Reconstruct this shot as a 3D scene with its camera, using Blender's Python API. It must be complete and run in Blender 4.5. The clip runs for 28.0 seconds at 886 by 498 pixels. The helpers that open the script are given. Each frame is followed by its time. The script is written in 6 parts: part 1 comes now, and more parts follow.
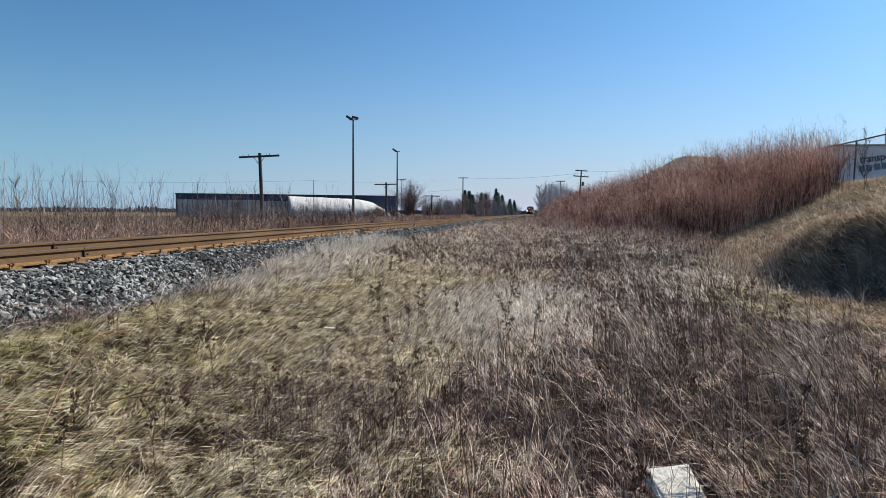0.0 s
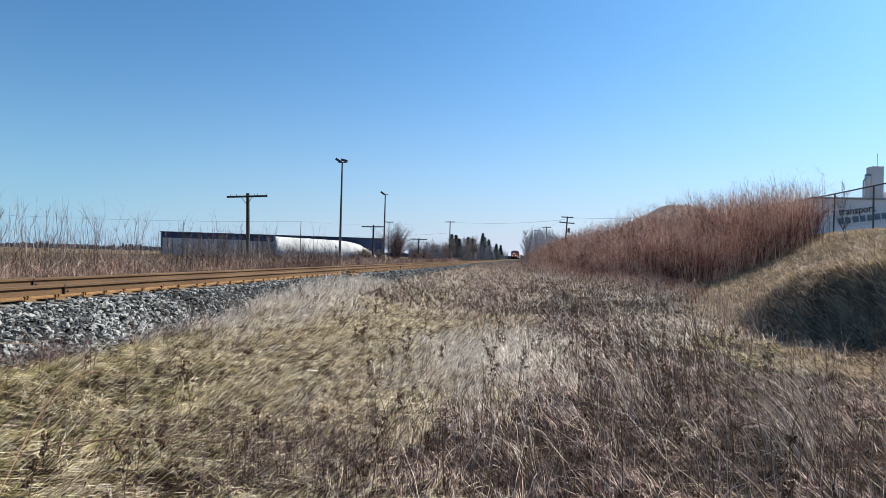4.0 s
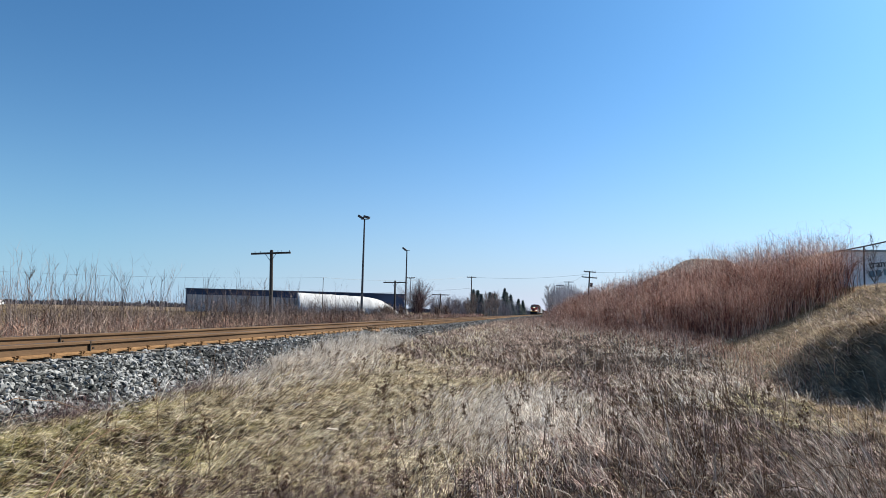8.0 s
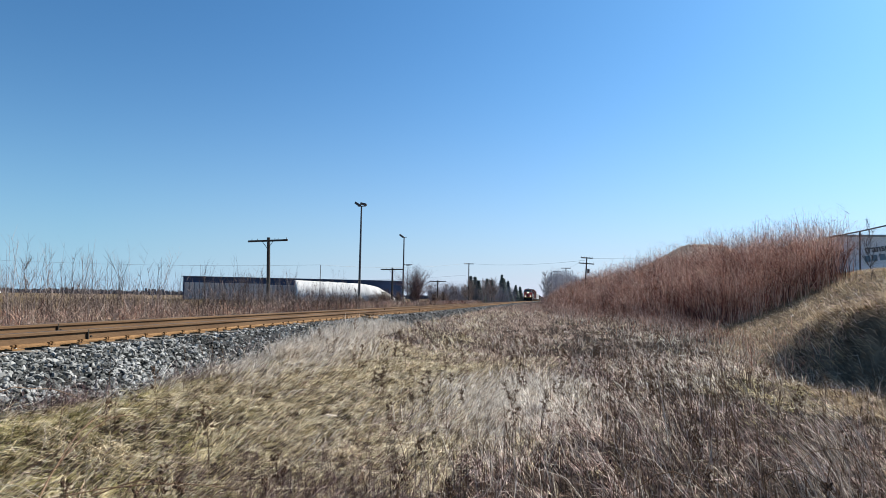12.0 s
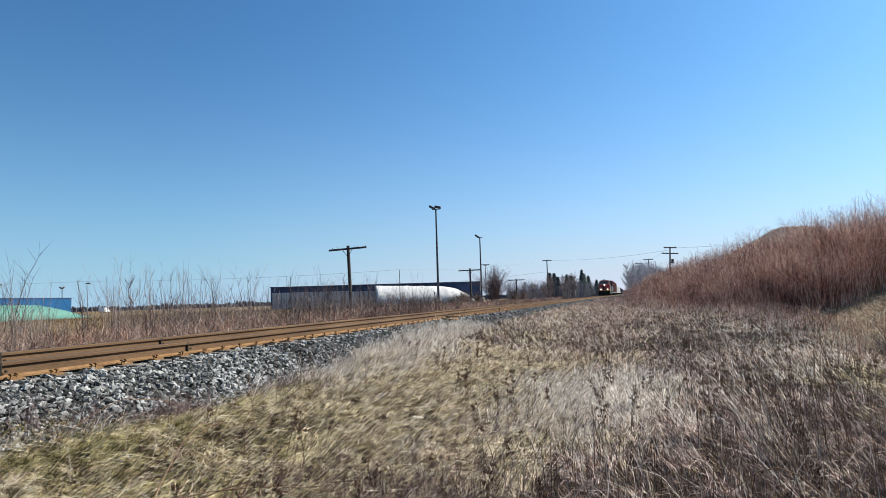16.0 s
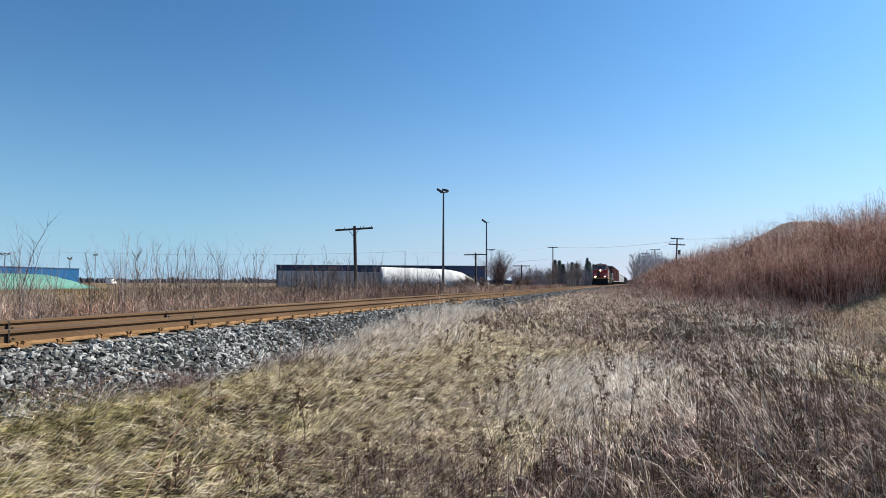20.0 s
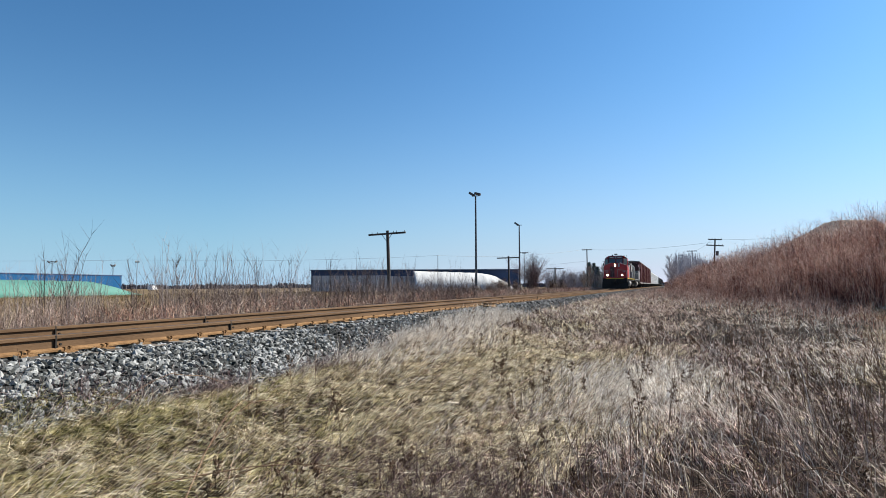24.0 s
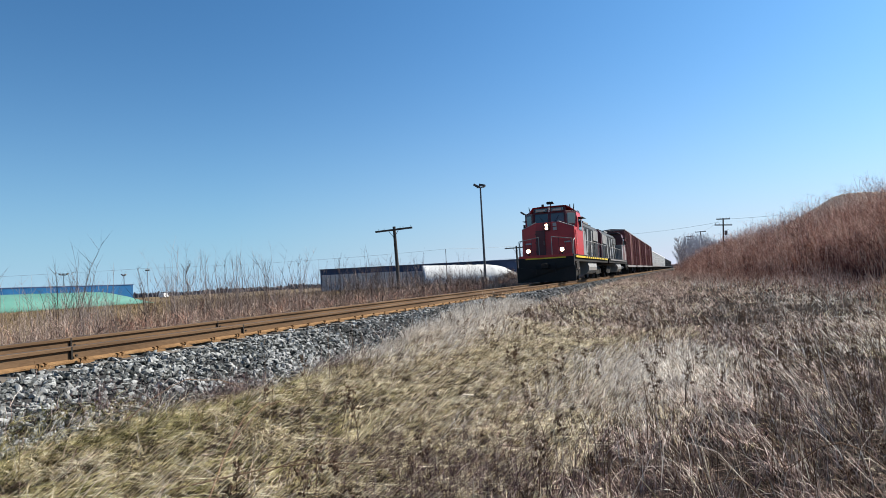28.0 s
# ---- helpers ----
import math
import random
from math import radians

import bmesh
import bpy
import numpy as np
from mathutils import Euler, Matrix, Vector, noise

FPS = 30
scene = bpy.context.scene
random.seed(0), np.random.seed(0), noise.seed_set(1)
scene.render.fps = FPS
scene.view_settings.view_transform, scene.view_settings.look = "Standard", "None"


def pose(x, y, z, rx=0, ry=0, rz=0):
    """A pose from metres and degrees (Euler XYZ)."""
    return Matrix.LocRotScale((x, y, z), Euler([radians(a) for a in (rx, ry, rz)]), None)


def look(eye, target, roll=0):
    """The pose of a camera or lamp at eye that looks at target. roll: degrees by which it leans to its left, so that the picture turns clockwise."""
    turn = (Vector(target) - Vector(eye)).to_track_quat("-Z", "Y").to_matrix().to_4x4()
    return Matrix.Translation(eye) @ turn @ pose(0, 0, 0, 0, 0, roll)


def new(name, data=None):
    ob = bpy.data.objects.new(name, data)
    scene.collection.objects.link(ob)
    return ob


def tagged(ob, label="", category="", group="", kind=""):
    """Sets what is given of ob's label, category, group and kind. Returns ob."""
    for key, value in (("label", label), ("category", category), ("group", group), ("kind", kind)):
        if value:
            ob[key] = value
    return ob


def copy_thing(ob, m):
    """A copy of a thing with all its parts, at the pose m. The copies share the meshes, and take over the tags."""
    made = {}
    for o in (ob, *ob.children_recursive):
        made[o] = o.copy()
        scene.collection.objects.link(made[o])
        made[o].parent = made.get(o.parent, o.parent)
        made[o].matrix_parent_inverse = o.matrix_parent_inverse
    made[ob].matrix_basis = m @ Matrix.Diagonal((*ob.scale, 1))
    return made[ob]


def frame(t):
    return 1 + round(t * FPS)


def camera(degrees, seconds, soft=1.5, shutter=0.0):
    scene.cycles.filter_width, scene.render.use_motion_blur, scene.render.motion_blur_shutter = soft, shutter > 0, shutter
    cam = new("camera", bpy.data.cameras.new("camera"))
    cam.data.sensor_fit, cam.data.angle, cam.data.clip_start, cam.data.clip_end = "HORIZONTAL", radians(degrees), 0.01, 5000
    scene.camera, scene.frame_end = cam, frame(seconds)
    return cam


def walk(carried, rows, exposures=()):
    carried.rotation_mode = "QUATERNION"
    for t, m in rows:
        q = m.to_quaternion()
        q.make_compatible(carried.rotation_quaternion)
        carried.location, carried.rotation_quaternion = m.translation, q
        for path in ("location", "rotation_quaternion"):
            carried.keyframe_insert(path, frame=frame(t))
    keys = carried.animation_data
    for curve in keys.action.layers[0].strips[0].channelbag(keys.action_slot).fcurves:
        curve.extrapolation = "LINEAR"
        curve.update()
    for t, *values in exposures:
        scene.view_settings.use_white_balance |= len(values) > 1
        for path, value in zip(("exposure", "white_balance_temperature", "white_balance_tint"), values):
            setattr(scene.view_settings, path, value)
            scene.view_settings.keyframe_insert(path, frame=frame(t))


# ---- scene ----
# The plan: x to the right of the view, y along the track, z up; the camera stands at the origin.
EYE = Vector((0.0, 0.0, 1.55))
cam = camera(70.71, 28.0, soft=0.4)


def aim(yaw, pitch, roll):
    """The standing camera turned by hand: degrees to the left of the track's line, upwards, and of lean."""
    a, b = radians(yaw), radians(pitch)
    way = Vector((-math.sin(a) * math.cos(b), math.cos(a) * math.cos(b), math.sin(b)))
    return look(EYE, EYE + way, roll)


walk(cam, [(t, aim(a, b, c)) for t, a, b, c in (
    (0, 8.87, -3.33, 0.37), (0.5, 9.00, -2.55, 0.26), (1, 9.58, -3.10, -0.10), (1.5, 9.74, -2.96, 1.45),
    (2, 7.01, -1.84, 0.95), (2.5, 7.28, -0.66, 0.88), (3, 7.88, -0.04, 0.47), (3.5, 8.42, -0.10, 0.42),
    (4, 7.68, 0.68, 1.47), (4.5, 9.94, 2.16, 1.89), (6.5, 8.08, 4.76, 1.00), (7, 8.11, 4.91, 1.46),
    (7.5, 8.98, 5.46, 1.06), (8, 9.77, 5.71, 1.26), (8.5, 9.65, 5.35, 1.14), (9, 9.18, 5.27, 1.03),
    (9.5, 9.09, 5.34, 0.94), (10, 9.02, 5.41, 1.11), (10.5, 9.06, 5.57, 0.94), (11, 9.12, 5.67, 1.03),
    (11.5, 9.13, 5.44, 1.09), (12, 9.49, 4.50, 0.98), (12.5, 10.75, 4.48, 0.62), (14.5, 12.73, 4.58, -0.12),
    (15, 13.39, 3.99, -0.46), (15.5, 14.11, 4.53, -1.31), (16, 16.50, 4.57, -1.78), (16.5, 17.00, 3.88, -1.67),
    (17, 17.41, 3.70, -1.62), (17.5, 14.02, 0.51, 0.20), (18, 14.43, 2.71, -0.02), (18.5, 15.90, 3.73, 0.37),
    (19, 16.55, 4.15, 0.77), (19.5, 16.94, 3.78, 0.32), (20, 17.08, 3.05, 0.19), (20.5, 17.05, 2.54, -0.67),
    (21, 17.28, 2.31, -0.70), (21.5, 17.50, 2.47, -0.69), (22, 17.84, 2.46, -0.55), (22.5, 20.86, 2.90, -0.42),
    (24.5, 19.77, 3.48, -0.41), (25, 19.84, 3.38, -0.84), (25.5, 19.98, 3.57, -0.95), (26, 20.10, 3.48, -1.45),
    (26.5, 19.62, 3.14, -1.79), (27, 20.53, 3.10, -2.69), (27.5, 20.70, 2.94, -3.18), (28, 20.79, 2.81, -3.09))], exposures=((0, 0.62), (0.5, 0.70), (1.0, 0.82), (1.6, 0.88), (28, 0.88)))

# ---- world and sun ----
SUN_AZ, SUN_EL = radians(40), radians(42)      # azimuth measured from +x towards +y
world = bpy.data.worlds.new("sky")
scene.world = world
world.use_nodes = True
sky = world.node_tree.nodes.new("ShaderNodeTexSky")
sky.sky_type, sky.sun_disc = "NISHITA", False
sky.sun_elevation, sky.sun_rotation = SUN_EL, math.pi / 2 - SUN_AZ
sky.air_density, sky.dust_density, sky.ozone_density = 1.0, 0.9, 3.0
clear = world.node_tree.nodes.new("ShaderNodeMix")       # the clear, cold blue of the day
clear.data_type, clear.blend_type = "RGBA", "MULTIPLY"
clear.inputs["Factor"].default_value = 1.0
clear.inputs["B"].default_value = (0.49, 0.95, 1.23, 1)
world.node_tree.links.new(sky.outputs[0], clear.inputs["A"])
# thin pale haze towards the horizon
wn, wl = world.node_tree.nodes, world.node_tree.links.new
coord, split, up, thin, haze = wn.new("ShaderNodeTexCoord"), wn.new("ShaderNodeSeparateXYZ"), wn.new("ShaderNodeMath"), wn.new("ShaderNodeMath"), wn.new("ShaderNodeMix")
wl(coord.outputs["Generated"], split.inputs[0])
up.operation, thin.operation, haze.data_type = "SUBTRACT", "POWER", "RGBA"
up.use_clamp = True
up.inputs[0].default_value = 1.0
wl(split.outputs["Z"], up.inputs[1])
wl(up.outputs[0], thin.inputs[0])
thin.inputs[1].default_value = 7.5
wl(thin.outputs[0], haze.inputs["Factor"])
# the haze is whiter on the sun's side and bluer away from it
side, tone = wn.new("ShaderNodeVectorMath"), wn.new("ShaderNodeMix")
side.operation, tone.data_type, tone.clamp_factor = "DOT_PRODUCT", "RGBA", True
wl(coord.outputs["Generated"], side.inputs[0])
side.inputs[1].default_value = (math.cos(SUN_AZ), math.sin(SUN_AZ), 0)
wl(side.outputs["Value"], tone.inputs["Factor"])
tone.inputs["A"].default_value, tone.inputs["B"].default_value = (3.55, 5.5, 7.25, 1), (7.25, 6.75, 8.05, 1)
wl(tone.outputs["Result"], haze.inputs["B"])
# and so is the clear sky: deeper away from the sun
depth, deep = wn.new("ShaderNodeMapRange"), wn.new("ShaderNodeVectorMath")
depth.inputs["From Min"].default_value, depth.inputs["From Max"].default_value = -0.3, 0.95
depth.inputs["To Min"].default_value, depth.inputs["To Max"].default_value = 0.84, 1.10
wl(side.outputs["Value"], depth.inputs["Value"])
deep.operation = "SCALE"
wl(clear.outputs["Result"], deep.inputs[0])
wl(depth.outputs["Result"], deep.inputs["Scale"])
wl(deep.outputs[0], haze.inputs["A"])
wl(haze.outputs["Result"], wn["Background"].inputs[0])
world.node_tree.nodes["Background"].inputs[1].default_value = 0.065
sun = new("sun", bpy.data.lights.new("sun", "SUN"))
sun.data.energy, sun.data.angle, sun.data.color = 5.0, radians(0.53), (1.0, 0.93, 0.82)
sun.matrix_world = look((0, 0, 50), Vector((0, 0, 50)) - Vector((math.cos(SUN_AZ) * math.cos(SUN_EL), math.sin(SUN_AZ) * math.cos(SUN_EL), math.sin(SUN_EL))))


# ---- materials ----
def mat(name, colours, rough=0.8, scale=6.0, metal=0.0, bump=0.3, fine=40.0, vary="", spread=0.25, stretch=(1, 1, 1), glow=0.0, spec=0.5, grime=None, thin=0.0, gain=1.0):
    """A surface whose colours run through the list by a two-scale noise; vary: island or object adds a random step of tone."""
    m = bpy.data.materials.new(name)
    m.use_nodes = True
    nt = m.node_tree
    n, link, bsdf = nt.nodes, nt.links.new, nt.nodes["Principled BSDF"]
    coord, mapping = n.new("ShaderNodeTexCoord"), n.new("ShaderNodeMapping")
    link(coord.outputs["Object"], mapping.inputs[0])
    mapping.inputs["Scale"].default_value = stretch
    big, small = n.new("ShaderNodeTexNoise"), n.new("ShaderNodeTexNoise")
    for tex, s in ((big, scale), (small, fine)):
        link(mapping.outputs[0], tex.inputs["Vector"])
        tex.inputs["Scale"].default_value, tex.inputs["Detail"].default_value = s, 4
    mix = n.new("ShaderNodeMath")
    mix.operation = "MULTIPLY_ADD"
    link(small.outputs[0], mix.inputs[0])
    mix.inputs[1].default_value = 0.35
    link(big.outputs[0], mix.inputs[2])
    last = mix.outputs[0]
    if gain != 1.0:
        more = n.new("ShaderNodeMath")
        more.operation = "MULTIPLY_ADD"
        link(last, more.inputs[0])
        more.inputs[1].default_value, more.inputs[2].default_value = gain, 0.66 * (1 - gain)
        last = more.outputs[0]
    if vary:
        src = n.new("ShaderNodeNewGeometry").outputs["Random Per Island"] if vary == "island" else n.new("ShaderNodeObjectInfo").outputs["Random"]
        add = n.new("ShaderNodeMath")
        add.operation = "MULTIPLY_ADD"
        link(src, add.inputs[0])
        add.inputs[1].default_value = spread * 2
        link(last, add.inputs[2])
        sub = n.new("ShaderNodeMath")
        sub.operation = "SUBTRACT"
        link(add.outputs[0], sub.inputs[0])
        sub.inputs[1].default_value = spread
        last = sub.outputs[0]
    ramp = n.new("ShaderNodeValToRGB")
    link(last, ramp.inputs[0])
    while len(ramp.color_ramp.elements) < len(colours):
        ramp.color_ramp.elements.new(0.5)
    for k, c in enumerate(colours):
        e = ramp.color_ramp.elements[k]
        e.position = 0.35 + 0.62 * k / max(1, len(colours) - 1)
        e.color = (*c, 1)
    base = ramp.outputs[0]
    if grime:
        spots, edge, blend = n.new("ShaderNodeTexNoise"), n.new("ShaderNodeValToRGB"), n.new("ShaderNodeMix")
        link(mapping.outputs[0], spots.inputs["Vector"])
        spots.inputs["Scale"].default_value, spots.inputs["Detail"].default_value = grime[1], 8
        link(spots.outputs[0], edge.inputs[0])
        edge.color_ramp.elements[0].position, edge.color_ramp.elements[1].position = grime[2], grime[2] + 0.16
        blend.data_type = "RGBA"
        link(edge.outputs[0], blend.inputs["Factor"])
        link(base, blend.inputs["A"])
        blend.inputs["B"].default_value = (*grime[0], 1)
        base = blend.outputs["Result"]
    link(base, bsdf.inputs["Base Color"])
    bsdf.inputs["Roughness"].default_value, bsdf.inputs["Metallic"].default_value = rough, metal
    bsdf.inputs["Specular IOR Level"].default_value = spec
    if thin:
        through_light, both = n.new("ShaderNodeBsdfTranslucent"), n.new("ShaderNodeMixShader")
        link(base, through_light.inputs["Color"])
        both.inputs[0].default_value = thin
        link(bsdf.outputs[0], both.inputs[1])
        link(through_light.outputs[0], both.inputs[2])
        link(both.outputs[0], n["Material Output"].inputs["Surface"])
    if bump:
        b = n.new("ShaderNodeBump")
        b.inputs["Strength"].default_value, b.inputs["Distance"].default_value = bump, 0.02
        link(small.outputs[0], b.inputs["Height"])
        link(b.outputs[0], bsdf.inputs["Normal"])
    if glow:
        bsdf.inputs["Emission Color"].default_value, bsdf.inputs["Emission Strength"].default_value = (1.0, 0.80, 0.50, 1), glow
    return m


M = {}
# verge earth, its colour blackened to carry the shadows of the matted stems
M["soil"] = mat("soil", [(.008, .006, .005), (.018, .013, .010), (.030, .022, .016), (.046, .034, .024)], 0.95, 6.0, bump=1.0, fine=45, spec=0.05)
M["thatch"] = mat("thatch", [(.045, .036, .028), (.10, .08, .058), (.18, .142, .10), (.27, .215, .15)], 0.95, 5.0, bump=1.0, fine=40, spec=0.05, stretch=(1, 0.35, 0.35))
M["field"] = mat("field", [(.07, .046, .025), (.13, .09, .048), (.20, .145, .08)], 0.95, 0.08, bump=0.5, fine=2, spec=0.08)
M["straw"] = mat("straw", [(.024, .017, .009), (.12, .087, .044), (.39, .30, .16), (.78, .65, .41), (.97, .88, .66)], 0.7, 8.0, bump=0, fine=26, vary="island", spread=0.34, thin=0.25, gain=2.8, spec=0.08)
M["bank_straw"] = mat("bank_straw", [(.08, .055, .033), (.22, .16, .10), (.42, .32, .205), (.68, .56, .39)], 0.75, 2.5, bump=0, fine=12, vary="island", spread=0.28, thin=0.3, gain=2.2, spec=0.08)
M["leaf_litter"] = mat("leaf_litter", [(.010, .006, .005), (.045, .027, .022), (.13, .085, .067), (.33, .24, .19)], 0.9, 5.0, bump=0, fine=20, vary="island", spread=0.36, gain=1.8, spec=0.06)
M["green_straw"] = mat("green_straw", [(.020, .020, .008), (.115, .112, .036), (.33, .295, .11), (.74, .64, .34)], 0.7, 8.0, bump=0, fine=26, vary="island", spread=0.34, thin=0.25, gain=2.8, spec=0.08)
M["brown_grass"] = mat("brown_grass", [(.016, .009, .009), (.060, .032, .030), (.18, .102, .086), (.46, .30, .25), (.92, .76, .67)], 0.75, 8.0, bump=0, fine=26, vary="island", spread=0.34, thin=0.2, gain=2.6, spec=0.08)
M["bleached"] = mat("bleached", [(.10, .078, .06), (.40, .33, .26), (.76, .67, .56), (.96, .91, .83)], 0.65, 8.0, bump=0, fine=26, vary="island", spread=0.30, thin=0.35, gain=2.2, spec=0.2)
M["stem_pale"] = mat("stem_pale", [(.16, .12, .09), (.34, .27, .21), (.55, .47, .39), (.74, .67, .59)], 0.7, 3, bump=0, vary="island", spread=0.35, spec=0.2)
M["field_straw"] = mat("field_straw", [(.045, .03, .016), (.11, .076, .038), (.21, .15, .076), (.36, .275, .15)], 0.75, 1.0, bump=0, fine=6, vary="island", spread=0.34, thin=0.25, gain=1.4, spec=0.08)
M["weed"] = mat("weed", [(.06, .04, .028), (.12, .075, .05), (.20, .13, .085)], 0.85, 2, bump=0, vary="island", spread=0.3, spec=0.08)
M["shrub"] = mat("shrub", [(.050, .023, .022), (.19, .082, .066), (.41, .185, .130), (.74, .43, .29), (.94, .75, .60)], 0.7, 0.45, bump=0, fine=3.0, vary="island", spread=0.38, spec=0.08, gain=1.6)
M["shrub_grey"] = mat("shrub_grey", [(.028, .018, .016), (.085, .054, .044), (.20, .135, .108), (.44, .34, .28)], 0.8, 0.6, bump=0, fine=4, vary="island", spread=0.4, spec=0.08, gain=1.4)
M["twig"] = mat("twig", [(.12, .095, .085), (.24, .19, .17), (.40, .34, .31)], 0.85, 0.5, bump=0, vary="island", spread=0.25, spec=0.08)
M["twig_dark"] = mat("twig_dark", [(.05, .036, .032), (.105, .076, .066), (.20, .155, .135)], 0.85, 0.5, bump=0, vary="island", spread=0.3, spec=0.08)
# far twigs in pale lavender grey, air haze included in the colour
M["twig_hazed"] = mat("twig_hazed", [(.17, .155, .165), (.27, .245, .26), (.40, .37, .385)], 0.9, 0.5, bump=0, vary="island", spread=0.3, spec=0.08)
M["twig_pale"] = mat("twig_pale", [(.30, .285, .295), (.42, .40, .41), (.55, .53, .535)], 0.9, 0.5, bump=0, vary="island", spread=0.3, spec=0.08)
M["verge_far"] = mat("verge_far", [(.024, .014, .012), (.088, .055, .045), (.21, .140, .112), (.42, .30, .245), (.70, .56, .47)], 0.8, 2.0, bump=0, fine=8, vary="island", spread=0.34, thin=0.2, gain=2.2, spec=0.05)
M["twig_purple"] = mat("twig_purple", [(.028, .016, .019), (.078, .046, .050), (.165, .106, .108), (.34, .25, .235)], 0.85, 6.0, bump=0, fine=20, vary="island", spread=0.32, gain=1.8, spec=0.08)
M["grey_wood"] = mat("grey_wood", [(.16, .155, .145), (.30, .29, .27), (.44, .43, .41)], 0.85, 12, bump=0.6, fine=60, stretch=(0.2, 1, 1), spec=0.1)
# spruce green lightened and blued: the haze of distance is painted in
M["conifer_hazed"] = mat("conifer_hazed", [(.085, .108, .108), (.13, .157, .147), (.185, .21, .19)], 0.85, 0.8, bump=0, vary="island", spread=0.3, spec=0.08)
# near-black: shade in the gaps between the loose stones, put into the bed's colour
M["bed_gap_shade"] = mat("bed_gap_shade", [(.012, .012, .013), (.03, .03, .031), (.06, .06, .061)], 0.95, 6, bump=1.0, fine=25, spec=0.08)
M["stone"] = mat("stone", [(.026, .028, .027), (.070, .073, .071), (.13, .134, .130), (.205, .209, .203), (.32, .323, .315)], 0.9, 3, bump=0.15, fine=60, vary="island", spread=0.44, spec=0.12)
M["rail_side"] = mat("rail_side", [(.062, .038, .023), (.115, .071, .041), (.175, .110, .062)], 0.85, 1.5, bump=0.3, fine=50, stretch=(1, 0.25, 1), spec=0.10)
M["rail_top"] = mat("rail_top", [(.060, .042, .032), (.095, .070, .053)], 0.6, 4, metal=0.2, bump=0.1, fine=60, stretch=(1, 0.1, 1), spec=0.2)
M["rust"] = mat("rust", [(.11, .060, .028), (.20, .115, .054), (.29, .175, .084)], 0.9, 8, bump=0.5, fine=70, spec=0.12)
M["tie"] = mat("tie", [(.05, .04, .032), (.11, .09, .07), (.17, .14, .11)], 0.9, 3, bump=0.6, fine=40, vary="object", stretch=(0.2, 1, 1))
M["pole_wood"] = mat("pole_wood", [(.025, .022, .021), (.05, .044, .04), (.085, .074, .065)], 0.9, 2, bump=0.5, fine=30, stretch=(1, 1, 0.15))
M["lamp_steel"] = mat("lamp_steel", [(.045, .048, .055), (.08, .085, .095)], 0.55, 2, metal=0.3, bump=0.05)
M["galv"] = mat("galv", [(.20, .21, .22), (.34, .35, .36)], 0.45, 4, metal=0.7, bump=0.05)
M["concrete"] = mat("concrete", [(.30, .295, .28), (.42, .41, .39), (.50, .49, .47)], 0.9, 2, bump=0.3)
M["blue"] = mat("blue", [(.012, .028, .075), (.02, .045, .115)], 0.6, 0.3, bump=0.05, fine=3)
M["blue_light"] = mat("blue_light", [(.010, .065, .16), (.018, .095, .22)], 0.7, 0.3, bump=0.05, fine=3, spec=0.1)
M["grey_panel"] = mat("grey_panel", [(.26, .265, .275), (.36, .365, .375), (.45, .455, .465)], 0.6, 0.6, bump=0.05, fine=4, vary="object")
M["white_tarp"] = mat("white_tarp", [(.38, .38, .375), (.50, .50, .49), (.58, .58, .57)], 0.7, 0.9, bump=0.4, fine=5, stretch=(1, 0.15, 0.15), spec=0.1, gain=1.4)
M["green_tarp"] = mat("green_tarp", [(.055, .165, .135), (.085, .205, .17), (.12, .245, .205)], 0.75, 0.12, bump=0.3, fine=1.5, spec=0.12)
M["metal_wall"] = mat("metal_wall", [(.76, .77, .79), (.81, .82, .835), (.85, .86, .87)], 0.6, 0.3, bump=0.05, fine=3)
M["silo"] = mat("silo", [(.44, .45, .47), (.52, .53, .55), (.58, .59, .61)], 0.8, 0.3, bump=0.05, fine=3)
M["sign_grey"] = mat("sign_grey", [(.05, .055, .06), (.09, .095, .10)], 0.7, 2, bump=0)
M["sign_teal"] = mat("sign_teal", [(.10, .17, .22), (.15, .24, .29)], 0.7, 2, bump=0)
M["wire"] = mat("wire", [(.10, .10, .105), (.14, .14, .145)], 0.6, 2, bump=0)
M["red"] = mat("red", [(.33, .014, .013), (.41, .019, .017), (.46, .029, .025)], 0.42, 0.7, bump=0.05, fine=5, grime=((.16, .03, .02), 1.3, 0.62))
M["red_dark"] = mat("red_dark", [(.065, .008, .010), (.095, .011, .013)], 0.45, 0.8, bump=0.05, fine=5)
M["loco_black"] = mat("loco_black", [(.006, .006, .006), (.012, .012, .012), (.022, .021, .02)], 0.6, 0.8, bump=0.1, fine=8, spec=0.25)
M["loco_white"] = mat("loco_white", [(.27, .26, .24), (.38, .365, .34), (.45, .435, .41)], 0.5, 0.8, bump=0.05, fine=6, grime=((.16, .12, .09), 1.5, 0.60))
M["hood_grey"] = mat("hood_grey", [(.13, .132, .135), (.21, .212, .213), (.29, .286, .28)], 0.6, 0.8, bump=0.05, fine=6, grime=((.07, .06, .05), 1.5, 0.54))
M["loco_grey"] = mat("loco_grey", [(.10, .095, .09), (.18, .17, .16), (.26, .24, .22)], 0.6, 1.2, bump=0.1, fine=8)
M["yellow"] = mat("yellow", [(.62, .42, .015), (.75, .52, .02)], 0.5, 1, bump=0.05)
M["under"] = mat("under", [(.008, .007, .006), (.02, .018, .016), (.04, .035, .03)], 0.85, 2, bump=0.3, spec=0.2)
M["tank_grey"] = mat("tank_grey", [(.13, .125, .115), (.20, .195, .18), (.27, .26, .245)], 0.55, 1, bump=0.1)
